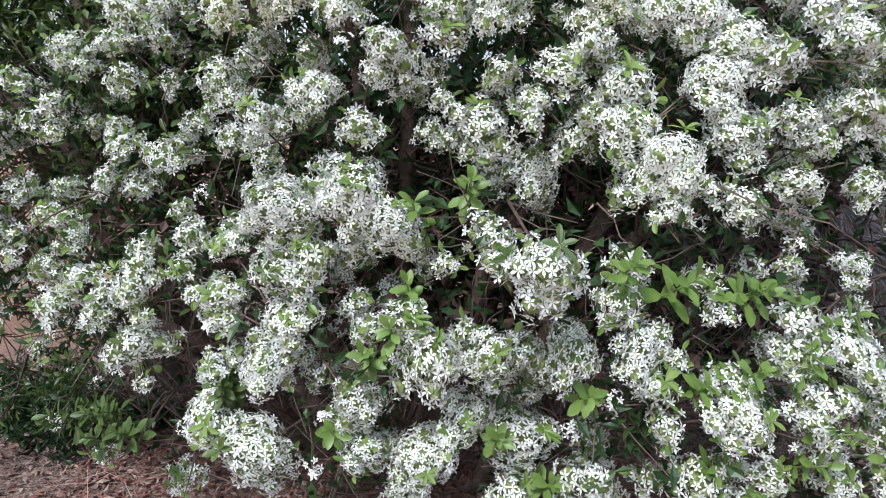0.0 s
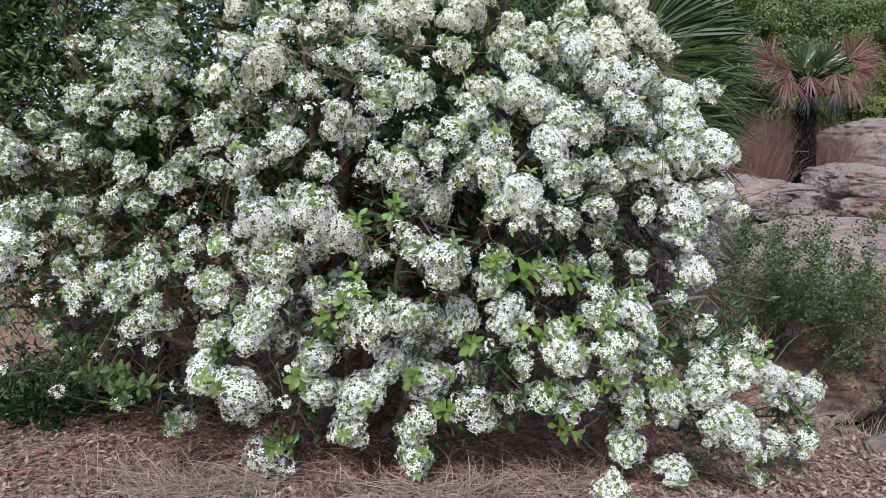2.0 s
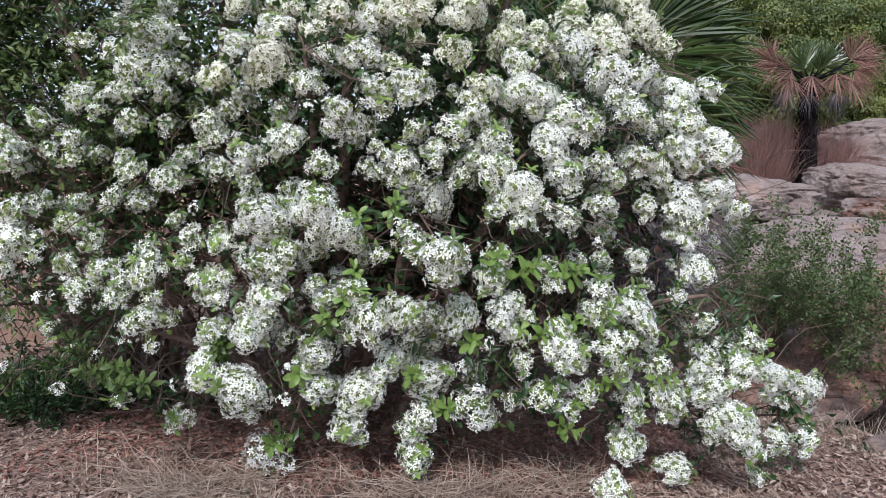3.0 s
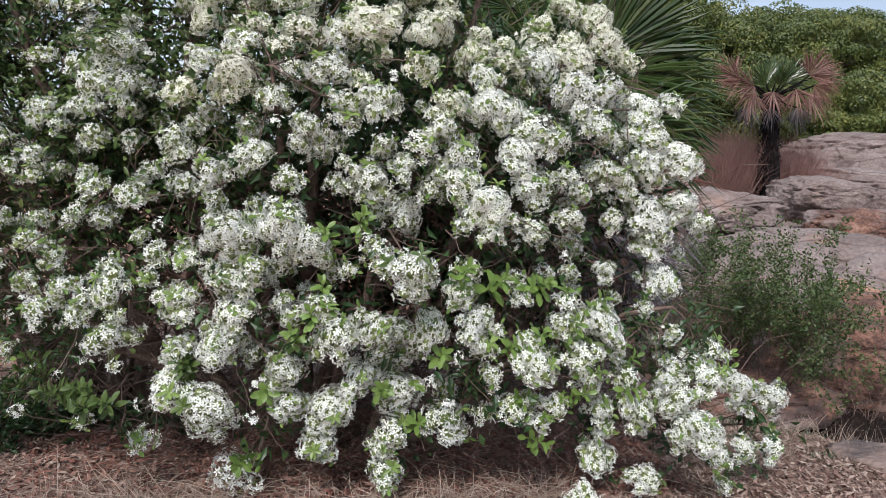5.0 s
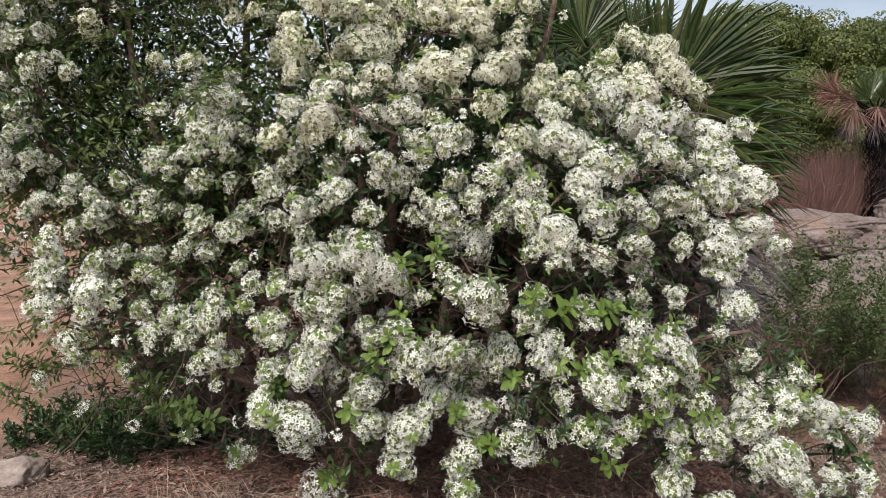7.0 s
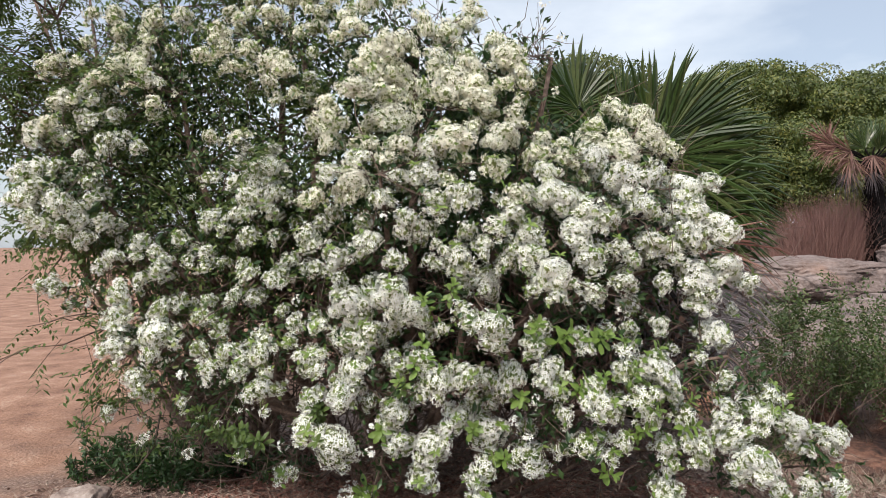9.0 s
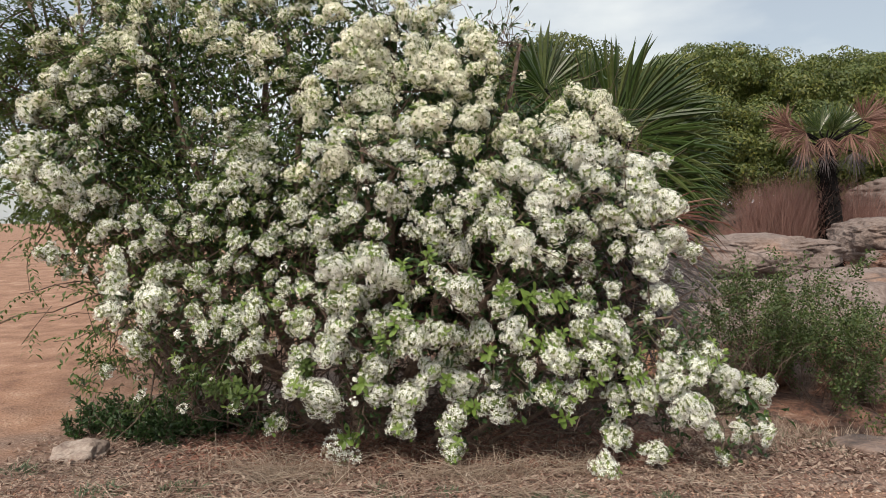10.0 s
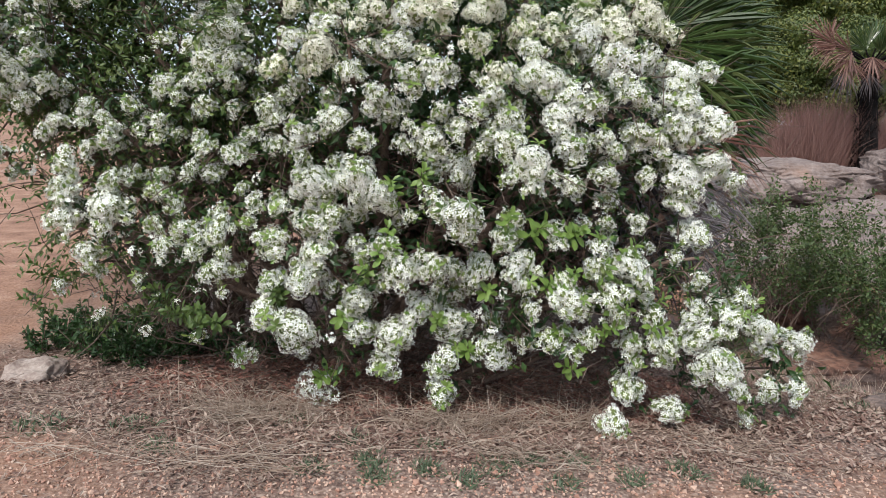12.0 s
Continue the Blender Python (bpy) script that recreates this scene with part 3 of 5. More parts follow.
palm("smaller fan palm with rust-brown withered fronds on the rocks", (10.98, 17.0, 3.5), (11.24, 17.0, 0.1), 0.22, [
    ((10.80, 17.0, 3.87), (-0.45, 0.05, 0.9), 0.95, G, 70, 0.05),
    ((11.05, 17.0, 3.91), (0.1, 0.3, 1), 1.0, G, 75, 0.05),
    ((11.30, 16.9, 3.91), (0.5, 0, 0.85), 0.95, G, 70, 0.05),
    ((11.00, 16.7, 3.80), (0.1, -0.6, 0.8), 0.8, G, 60, 0.08),
    ((9.75, 16.9, 4.05), (-0.75, 0, 0.55), 0.95, R, 85, 0.1),
    ((9.85, 16.7, 3.9), (-1, -0.1, 0.05), 1.0, R, 70, 0.12),
    ((10.15, 16.5, 3.75), (-0.85, -0.3, -0.3), 1.05, R, 80, 0.15),
    ((10.1, 16.4, 3.50), (-0.35, -0.3, -0.9), 0.95, R, 80, 0.15),
    ((10.6, 16.3, 3.60), (-0.05, -0.3, -1), 0.8, R, 70, 0.15),
    ((11.25, 16.3, 3.70), (0.12, -0.3, -1), 0.85, R, 62, 0.15),
    ((11.90, 16.8, 4.15), (0.6, -0.05, 0.75), 1.05, R, 85, 0.1),
    ((12.15, 16.8, 4.17), (0.95, -0.1, 0.15), 0.95, R, 75, 0.15),
    ((11.95, 16.6, 3.85), (0.7, -0.2, -0.5), 0.85, R, 70, 0.2),
    ((11.80, 16.5, 3.57), (0.35, -0.2, -0.95), 0.95, R, 70, 0.15),
    ((10.30, 16.9, 3.25), (-0.15, -0.1, -1), 0.85, D, 60, 0.2),
    ((10.75, 16.6, 3.20), (0, -0.2, -1), 0.7, D, 60, 0.2),
    ((11.65, 16.8, 3.25), (0.15, -0.1, -1), 0.8, D, 60, 0.2),
], 22)


def tall_grass(x, y, z, radius, height, count, seed, mat, label, name="dry_grass_clump", lean=0.25, width=0.012):
    rng = random.Random(seed)
    b = Build(mat)
    for _ in range(count):
        a, r = rng.uniform(0, 6.2832), radius * math.sqrt(rng.random())
        foot = Vector((r * math.cos(a), r * math.sin(a), -0.02))
        way = Vector((rng.gauss(0, lean), rng.gauss(0, lean), 1.0)).normalized()
        h = height * rng.uniform(0.45, 1.0)
        side = way.orthogonal().normalized()
        side.rotate(Matrix.Rotation(rng.uniform(0, 6.28), 3, way))
        fall = Vector((rng.gauss(0, 1), rng.gauss(0, 1), -0.6)) * h * rng.uniform(0.05, 0.3)
        m = foot + way * h * 0.55 + fall * 0.25
        t = foot + way * h + fall
        w = width * rng.uniform(0.6, 1.2)
        b.add([foot - side * w / 2, foot + side * w / 2, m + side * w * 0.4, m - side * w * 0.4, t], [(0, 1, 2, 3), (3, 2, 4)])
    ob = new(name, b.mesh(name))
    ob.location = (x, y, z)
    return tagged(ob, label, "grass")


for gx, gy, rad, hi, seed in ((9.9, 17.6, 0.9, 3.2, 31), (10.7, 18.2, 0.7, 3.4, 32), (12.2, 17.9, 0.8, 3.2, 33), (12.9, 17.4, 0.7, 1.8, 34), (8.7, 17.6, 0.8, 1.7, 35)):
    tall_grass(gx, gy, shelf_z(gx, gy), rad, hi, 2600, seed, M_RED_STRAW, "dense reddish brown dry grass beside the palm trunk", lean=0.15, width=0.013)


# ---- trees ----
def grow(b, tips, at, way, length, radius, level, rng, spread=0.6, lift=0.15, sides=6, kids=(3, 4)):
    """A limb with its side limbs; the ends are gathered in tips."""
    end = at + way * length
    line = bend(at, end, rng, 0.08, 5 if level > 1 else 3)
    b.tube(line, radius, radius * 0.55, sides if level > 1 else 4)
    if level == 0:
        tips.append((line[-1], way))
        return
    for k in range(rng.randint(*kids)):
        q = rng.uniform(0.35, 1.0)
        w = (way + any_way(rng) * spread * 1.6 + Vector((0, 0, lift))).normalized()
        grow(b, tips, line[0].lerp(line[-1], q) if q < 0.9 else line[-1], w, length * rng.uniform(0.5, 0.8), radius * 0.5, level - 1, rng, spread, lift, sides, kids)
    tips.append((line[-1], way))


def crown_mesh(seed, size, height, leaves, leaf, mat, flat=0.75):
    """A broad crown of many small leaves in uneven clumps with gaps."""
    rng = random.Random(seed)
    b = Build(mat)
    clumps = []
    for _ in range(110):
        d = any_way(rng, 0.3)
        r = rng.uniform(0.6, 1.0)
        clumps.append((Vector((d.x * size * r, d.y * size * r, height + d.z * size * flat * r)), size * rng.uniform(0.13, 0.25)))
    for i in range(leaves):
        c, r = clumps[rng.randrange(len(clumps))]
        d = any_way(rng, 0.55)
        p = c + Vector((d.x, d.y, d.z * 0.75)) * r * (rng.uniform(0.85, 1.08) if i % 4 else rng.uniform(0.3, 1.2))
        face = (d + any_way(rng) * 0.55).normalized()
        w = (face.cross(any_way(rng)) + Vector((0, 0, -0.25))).normalized()
        ln, side = leaf * rng.uniform(0.6, 1.2), face.cross(w).normalized() * leaf * rng.uniform(0.22, 0.34)
        b.add([p, p + w * ln * 0.55 + side, p + w * ln - Vector((0, 0, 0.15 * ln)), p + w * ln * 0.45 - side], [(0, 1, 2), (0, 2, 3)])
    return b.mesh("crown")


def trunk_mesh(seed, height, girth, size):
    rng = random.Random(seed)
    b, tips = Build(M_BARK), []
    b.tube(bend((0, 0, -0.3), (0, 0, height), rng, 0.03, 6), girth, girth * 0.6, 8)
    for k in range(7):
        d = any_way(rng, 0.6)
        grow(b, tips, Vector((0, 0, height * rng.uniform(0.5, 1.0))), d, size * 0.5, girth * 0.4, 1, rng, 0.6, 0.1, 5, (2, 3))
    return b.mesh("trunk", True)


KINDS = [(crown_mesh(41 + k, 3.6, 5.6, 34000, 0.15, M_WOOD_LEAF), trunk_mesh(51 + k, 4.6, 0.22, 3.4)) for k in range(3)]
FAR = (crown_mesh(47, 3.6, 4.6, 5000, 0.42, M_FAR_LEAF), trunk_mesh(57, 3.8, 0.2, 3.2))


def tree(x, y, z, kind, scale=1.0, turn=0.0, label="dense green broadleaf tree behind the rocks", group="trees behind the rocks"):
    root = thing("tree", label, "tree", (x, y, z), group)
    root.rotation_euler, root.scale = (0, 0, radians(turn)), (scale, scale, scale)
    part("trunk", kind[1], root)
    part("crown", kind[0], root)


rng_t = random.Random(60)
for i in range(11):
    u = i / 10
    tree(2 + 32 * u + rng_t.uniform(-0.8, 0.8), 31 + 6 * u + rng_t.uniform(-1.5, 1.5), 0.2 + 1.2 * u, KINDS[i % 3], rng_t.uniform(1.0, 1.2), rng_t.uniform(0, 360))
for i in range(10):
    u = i / 9
    tree(5 + 36 * u + rng_t.uniform(-1, 1), 38 + 7 * u + rng_t.uniform(-1, 1), 0.5 + 1.0 * u, KINDS[(i + 1) % 3], rng_t.uniform(1.16, 1.34), rng_t.uniform(0, 360))
for i in range(11):
    u = i / 10
    tree(4.5 + 25 * u + rng_t.uniform(-0.8, 0.8), 25 + 5 * u + rng_t.uniform(-1, 1), 0.2 - 1.5, KINDS[(i + 2) % 3], rng_t.uniform(0.80, 0.95), rng_t.uniform(0, 360), "low green thicket tree at the edge of the rocks", "thicket by the rocks")
for i in range(3):
    tree(35.5 + 4.5 * i, 44 + 1.5 * i, 0.8, KINDS[i], 1.46 + 0.06 * (i % 2), 110 * i, "tall green broadleaf tree behind the rocks")
for i in range(4):
    tree(38 + 7 * i, 52 + 3 * i, 0, FAR, 1.75 + 0.1 * i, 70 * i, "tall grey-green tree far behind the rocks", "far trees")
for i in range(16):
    tree(-150 + 9 * i + rng_t.uniform(-3, 3), 135 + rng_t.uniform(-12, 12), -0.3, FAR, rng_t.uniform(0.5, 0.85), rng_t.uniform(0, 360), "hazy green tree across the open sand", "far tree line")


def pinnate(b, at, way, rng, length=0.2, pairs=5, leaf=0.066, width=0.32):
    """A feather-shaped leaf: leaflets in pairs along a drooping stalk."""
    way = way.normalized()
    side = way.cross(Vector((0, 0, 1)))
    side = side.normalized() if side.length > 1e-3 else Vector((1, 0, 0))
    for k in range(pairs):
        q = (k + 1) / pairs
        p = at + way * length * q - Vector((0, 0, 0.25 * length * q * q))
        for s in (-1, 1):
            w = side * s + way * rng.uniform(0.5, 0.9) - Vector((0, 0, rng.uniform(0.0, 0.6)))
            b.blade(p, w, Vector((0, 0, 1)) + any_way(rng) * 0.4, leaf * rng.uniform(0.7, 1.15), leaf * width, 0, 0.15, 0.12)


def feather_tree():
    """A slender tree with feathery leaves that grows through and behind the shrub's left flank."""
    rng = random.Random(71)
    root = thing("feathery_tree", "slender dark-stemmed tree with fine feathery green leaves", "tree", (-1.6, 3.3, -0.2))
    off = Vector((-1.6, 3.3, -0.2))
    leaf, tips = Build(M_FINE), []
    for foot, top, r in (((-1.5, 3.2, -0.2), (-1.9, 3.2, 2.6), 0.06), ((-1.7, 3.3, -0.2), (-2.8, 3.3, 2.2), 0.05), ((-1.4, 3.3, -0.2), (-0.9, 2.9, 2.4), 0.045), ((-1.9, 3.4, -0.2), (-3.2, 3.5, 3.3), 0.05), ((-1.7, 3.4, -0.2), (-2.3, 3.5, 3.9), 0.05), ((-1.5, 3.4, -0.2), (-1.1, 3.4, 3.7), 0.05), ((-2.0, 3.4, -0.2), (-3.5, 3.6, 3.6), 0.045), ((-1.9, 3.3, -0.2), (-2.8, 3.3, 3.4), 0.045), ((-2.0, 3.4, -0.2), (-3.6, 3.4, 2.7), 0.04)):
        wood = Build(M_BARK)
        line = bend(Vector(foot) - off, Vector(top) - off, rng, 0.07, 8)
        wood.tube(line, r, r * 0.2, 7)
        for q in range(3, 9):
            for k in range(3):
                w = (any_way(rng, 0.25) + Vector((-0.15, -0.25, 0))).normalized()
                grow(wood, tips, line[q], w, rng.uniform(0.4, 0.75), r * 0.22, 1, rng, 0.6, 0.05, 4, (3, 4))
        part("stem", wood, root, "thin dark stem with its branches", True)
    for p, w in tips:
        for k in range(2 if p.x < -0.7 and p.z < 1.5 else 12 if p.x < -0.5 and p.z > 2.4 else 7):
            pinnate(leaf, p - w * rng.uniform(0, 0.25), w + any_way(rng) * 0.9, rng, rng.uniform(0.14, 0.24))
    part("crown", leaf, root, "fine feathery green foliage")


feather_tree()


def thorn_bush(x, y, seed, height, reach, stems, label):
    rng = random.Random(seed)
    z = ground_z(x, y)
    root = thing("thorn_bush", label, "shrub", (x, y, z))
    wood, leaf, tips = Build(M_BARK), Build(M_THORN), []
    for k in range(stems):
        w = Vector((rng.uniform(-1, 1) * reach, rng.uniform(-1, 1) * reach, 1)).normalized()
        grow(wood, tips, Vector((rng.uniform(-0.2, 0.2), rng.uniform(-0.2, 0.2), 0)), w, height * rng.uniform(0.45, 0.7), 0.007, 2, rng, 0.55, 0.12, 4, (3, 4))
    for p, w in tips:
        if p.z + z < -0.62:
            continue
        for k in range(44):
            q = p - w * rng.uniform(0, 0.3) + any_way(rng) * 0.05
            leaf.blade(q, any_way(rng, 0.3), any_way(rng, 0.6), rng.uniform(0.026, 0.055), rng.uniform(0.014, 0.028), 0, 0.1, 0.1)
    part("brushwood", wood, root, "thin tangled twigs", kind="stuff")
    part("foliage", leaf, root, "sparse tiny green leaves")


thorn_bush(3.7, 5.6, 81, 2.0, 0.6, 13, "sparse twiggy bush with tiny leaves beside the pool")
thorn_bush(5.2, 5.4, 84, 1.2, 1.0, 16, "low dark green bush hanging over the rock face")
thorn_bush(4.4, 5.5, 82, 1.6, 0.9, 17, "sparse twiggy bush with tiny leaves beside the pool")
thorn_bush(2.9, 5.2, 83, 1.5, 0.5, 9, "greyish leafless-looking bush beside the palm skirt")


# ---- the flowering shrub ----
shrub = thing("flowering_shrub", "large sprawling shrub covered in white star-shaped flower clusters", "shrub", (0, 0, 0))
HEART = Vector((-0.1, 3.0, 0.7))
FLOWER = 0.033


def core(b, c, r, rng, mat):
    """The bumpy middle of buds and stalks that shows between the flowers."""
    rows, cols = 5, 8
    verts = [c + Vector((0, 0, r))]
    for i in range(1, rows):
        t = math.pi * i / rows
        for j in range(cols):
            a = 2 * math.pi * (j + 0.5 * (i % 2)) / cols
            verts.append(c + Vector((math.sin(t) * math.cos(a), math.sin(t) * math.sin(a), math.cos(t))) * r * rng.uniform(0.72, 1.1))
    verts.append(c - Vector((0, 0, r * 0.6)))
    faces = [(0, 1 + j, 1 + (j + 1) % cols) for j in range(cols)]
    for i in range(rows - 2):
        for j in range(cols):
            p, q = 1 + i * cols + j, 1 + i * cols + (j + 1) % cols
            faces += [(p, p + cols, q), (q, p + cols, q + cols)]
    last = 1 + (rows - 2) * cols
    faces += [(last + j, len(verts) - 1, last + (j + 1) % cols) for j in range(cols)]
    b.add(verts, faces, mat)


def truss_mesh(seed, radius, tall, mat, gap=0.5):
    """One uneven head of star flowers: a dome with lobes at its rim, thin round the leafy tip, ragged underneath."""
    rng = random.Random(seed)
    b = Build(mat, M_BUD, M_EYE, M_FRESH)
    edge = radius * 1.07 - 0.008
    domes = [(Vector((0, 0, 0)), edge * rng.uniform(0.58, 0.70))]
    count = rng.randint(6, 8)
    for k in range(count):
        a = 6.2832 * k / count + rng.uniform(-0.35, 0.35)
        r = edge * rng.uniform(0.25, 0.46)
        out = edge * rng.uniform(0.78, 1.16) - r
        domes.append((Vector((math.cos(a) * out, math.sin(a) * out, tall * edge * rng.uniform(-0.7, 0.4))), r))
    if tall > 1.2:
        domes += [(Vector((rng.uniform(-0.1, 0.1) * edge, 0, edge * 0.62)), edge * 0.52), (Vector((0, rng.uniform(-0.1, 0.1) * edge, edge * 1.05)), edge * 0.36)]
    skirt = []
    for k in range(rng.randint(3, 5)):
        a, r = rng.uniform(0, 6.2832), edge * rng.uniform(0.20, 0.30)
        out = edge * rng.uniform(0.6, 1.0)
        skirt.append((Vector((math.cos(a) * out, math.sin(a) * out, -edge * rng.uniform(0.35, 0.8))), r))
    domes += skirt
    high = 0.8 if tall < 0.8 else 1.0
    for c, r in domes:
        if gap < 0.7:
            core(b, c, r * 0.62, rng, 1)
    spots = []
    for shell, room in ((1.0, gap), (0.72, gap * 1.2)):
        for c, r in domes:
            for _ in range(int(500 * (r / 0.06) ** 2) + 100):
                d = any_way(rng, 0.2)
                if d.z < (-0.95 if (c, r) in skirt else -0.75) or (c.length < 1e-6 and d.z > 0.90 and rng.random() < 0.6):
                    continue
                d = Vector((d.x, d.y, d.z * high))
                p = c + d * r * shell * rng.uniform(0.86, 1.14)
                if shell == 1.0 and any((p - o).length < q * 0.82 for o, q in domes if o is not c):
                    continue
                size = FLOWER * rng.uniform(0.82, 1.15)
                if any((p - q).length < FLOWER * room for q in spots):
                    continue
                spots.append(p)
                b.flower(p, d + p.normalized() * 0.35 + any_way(rng) * 0.42, size, rng, 0, 2)
                s = p.orthogonal().normalized() * 0.0012
                b.add([p * 0.35 - s, p * 0.35 + s, p], [(0, 1, 2)], 1)
    for k in range(8 if gap < 0.7 else 2):
        c, r = domes[rng.randrange(1, len(domes))]
        d = any_way(rng, 0.8)
        b.leaf(c + d * r * 0.75, d + any_way(rng) * 0.5, any_way(rng, 0.8), rng.uniform(0.028, 0.042), rng.uniform(0.015, 0.021), 3, 0.2, 0.2)
    return b.mesh("flower_head"), b


def rosette_mesh(seed, radius, count, mat, length=0.085):
    rng = random.Random(seed)
    b = Build(mat)
    for k in range(count):
        a = k * 2.4 + rng.uniform(-0.4, 0.4)
        rise = rng.uniform(0.0, 0.95)
        w = Vector((math.cos(a), math.sin(a), rise))
        b.leaf(Vector((0, 0, 0)), w, Vector((0, 0, 1)) + any_way(rng) * 0.3, (length + radius * 0.3) * rng.uniform(0.6, 1.1), length * rng.uniform(0.40, 0.52), 0, rng.uniform(0.05, 0.35), 0.16)
    me = b.mesh("leaf_rosette")
    bm = bmesh.new()
    bm.from_mesh(me)
    bmesh.ops.remove_doubles(bm, verts=[v for v in bm.verts if v.co.length < 1e-5], dist=1e-4)
    bm.to_mesh(me)
    bm.free()
    return me


TRUSSES = {}
ROSETTES = [rosette_mesh(200 + k, 0.06, 6 + k % 3, M_FRESH if k % 4 else M_FINE, 0.05) for k in range(6)]


def leaf_mesh(mat, length, width, droop):
    b = Build(mat)
    b.leaf(Vector((0, 0, 0)), Vector((0, 1, 0)), Vector((0, 0, 1)), length, width, 0, droop, 0.16)
    return b.mesh("leaf", True)


def stem_mesh(mat, length):
    b = Build(mat)
    b.tube([(0, 0, -0.12), (0.004, 0.002, -0.02), (0, 0, length)], 0.0035, 0.002, 5)
    return b.mesh("leafy_shoot", True)


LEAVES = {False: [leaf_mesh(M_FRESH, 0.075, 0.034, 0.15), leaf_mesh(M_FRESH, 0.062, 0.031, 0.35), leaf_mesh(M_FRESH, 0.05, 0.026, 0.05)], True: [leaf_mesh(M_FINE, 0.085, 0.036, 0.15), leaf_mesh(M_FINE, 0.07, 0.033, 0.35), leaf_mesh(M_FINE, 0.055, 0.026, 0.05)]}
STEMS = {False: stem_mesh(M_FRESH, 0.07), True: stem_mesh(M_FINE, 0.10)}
rng_s = random.Random(90)
placed = []


def toward(out, rng, up=0.75):
    """A turn that lays z along the way out of the shrub, raised by up."""
    w = (out.normalized() + Vector((0, 0, up)) + any_way(rng) * 0.25).normalized()
    return w.to_track_quat("Z", "Y").to_matrix().to_4x4() @ Matrix.Rotation(rng.uniform(0, 6.28), 4, "Z")


def truss(x, y, z, r, ratio):
    """A flower cluster of that radius; ratio is its height to its width."""
    p = Vector((x, y, z))
    r = max(0.045, r * (0.88 if x > 1.25 and z < 0.65 else 1.0 if x > -0.75 else 0.88 if x > -1.2 else 0.80))
    size = min((0.05, 0.07, 0.09, 0.115), key=lambda s: abs(s - r))
    tall = 0.75 if ratio < 0.8 else 1.0 if ratio < 1.3 else 1.5
    creamy = z + rng_s.uniform(-0.35, 0.35) > (1.85 if x > -0.8 else 2.35)
    loose = 2 if x < -0.3 and z < 0.2 or x < -1.4 and z < 0.45 else 1 if x < -0.75 else 0
    key = (size, tall, creamy, loose, rng_s.randrange(3))
    if key not in TRUSSES:
        TRUSSES[key] = truss_mesh(100 + len(TRUSSES), size, tall, M_CREAM if creamy else M_PETAL, (0.54, 0.60, 0.76)[loose])
    ob = part("flower_head", TRUSSES[key][0], shrub, "cream star flowers in a dome" if creamy else "white star flowers in a dome")
    k = r / size
    ob.matrix_basis = Matrix.Translation(p) @ toward(p - HEART, rng_s, 0.9 if tall < 1.4 else 2.5) @ Matrix.Diagonal((*(min(1.25, max(0.85, k)) * rng_s.uniform(0.78, 1.2) for _ in range(3)), 1))
    placed.append((p, r))
    if loose == 2:
        return
    leaf = part("leaf_rosette", ROSETTES[rng_s.randrange(6)], ob, "green leaves among the flowers")
    leaf.matrix_basis = Matrix.Translation((rng_s.uniform(-0.35, 0.35) * size, rng_s.uniform(-0.35, 0.35) * size, size * rng_s.uniform(0.45, 0.7) * (0.8 if tall < 0.8 else 1.0 if tall < 1.4 else 1.4))) @ Matrix.Rotation(rng_s.uniform(0, 6), 4, "Z") @ Matrix.Scale(rng_s.uniform(0.5, 0.75), 4)


def rosette(x, y, z, r, first=True):
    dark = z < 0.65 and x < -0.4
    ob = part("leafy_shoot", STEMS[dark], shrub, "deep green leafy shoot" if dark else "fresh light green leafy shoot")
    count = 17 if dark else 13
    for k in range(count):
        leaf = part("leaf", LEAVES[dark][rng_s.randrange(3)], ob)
        q = k / count
        leaf.matrix_basis = Matrix.Translation((0, 0, (-0.06 + 0.13 * q))) @ Matrix.Rotation(k * 2.4 + rng_s.uniform(-0.3, 0.3), 4, "Z") @ Matrix.Rotation(0.1 + 1.1 * q * q + rng_s.uniform(-0.2, 0.25), 4, "X") @ Matrix.Scale(1.15 - 0.45 * q, 4)
    p = Vector((x, y, z))
    ob.matrix_basis = Matrix.Translation(p) @ toward(p - HEART, rng_s, 0.6) @ Matrix.Scale(0.72 if dark else min(1.2, max(0.8, r / 0.08)), 4)
    if dark and first:
        for k in range(2):
            rosette(x + rng_s.uniform(-1, 1) * r, y + rng_s.uniform(-0.05, 0.1), z + rng_s.uniform(-0.6, 0.4) * r, r, False)


truss(-2.54, 2.48, 2.64, 0.120, 0.62)
truss(-2.25, 2.47, 2.53, 0.112, 0.71)
truss(-2.48, 2.49, 2.40, 0.101, 0.89)
truss(-2.64, 2.48, 2.20, 0.130, 1.27)
truss(-2.53, 2.32, 1.94, 0.125, 0.70)
truss(-2.51, 2.23, 1.79, 0.111, 0.85)
truss(-2.37, 2.21, 1.71, 0.100, 0.83)
truss(-2.52, 2.20, 1.61, 0.100, 0.83)
truss(-2.33, 2.47, 2.27, 0.105, 0.83)
truss(-2.06, 2.28, 2.09, 0.090, 0.67)
truss(-2.00, 2.54, 2.69, 0.105, 0.83)
truss(-1.86, 2.41, 2.48, 0.090, 1.00)
truss(-2.22, 2.21, 1.62, 0.102, 0.87)
truss(-2.18, 2.20, 1.50, 0.086, 0.88)
truss(-1.96, 2.13, 1.37, 0.103, 0.64)
truss(-2.15, 2.21, 1.83, 0.069, 0.90)
truss(-1.44, 2.35, 2.11, 0.079, 0.72)
truss(-1.29, 2.40, 2.12, 0.093, 0.53)
truss(-1.25, 2.44, 2.04, 0.068, 0.80)
truss(-1.02, 2.20, 1.90, 0.111, 1.07)
truss(-1.43, 2.30, 1.85, 0.087, 0.71)
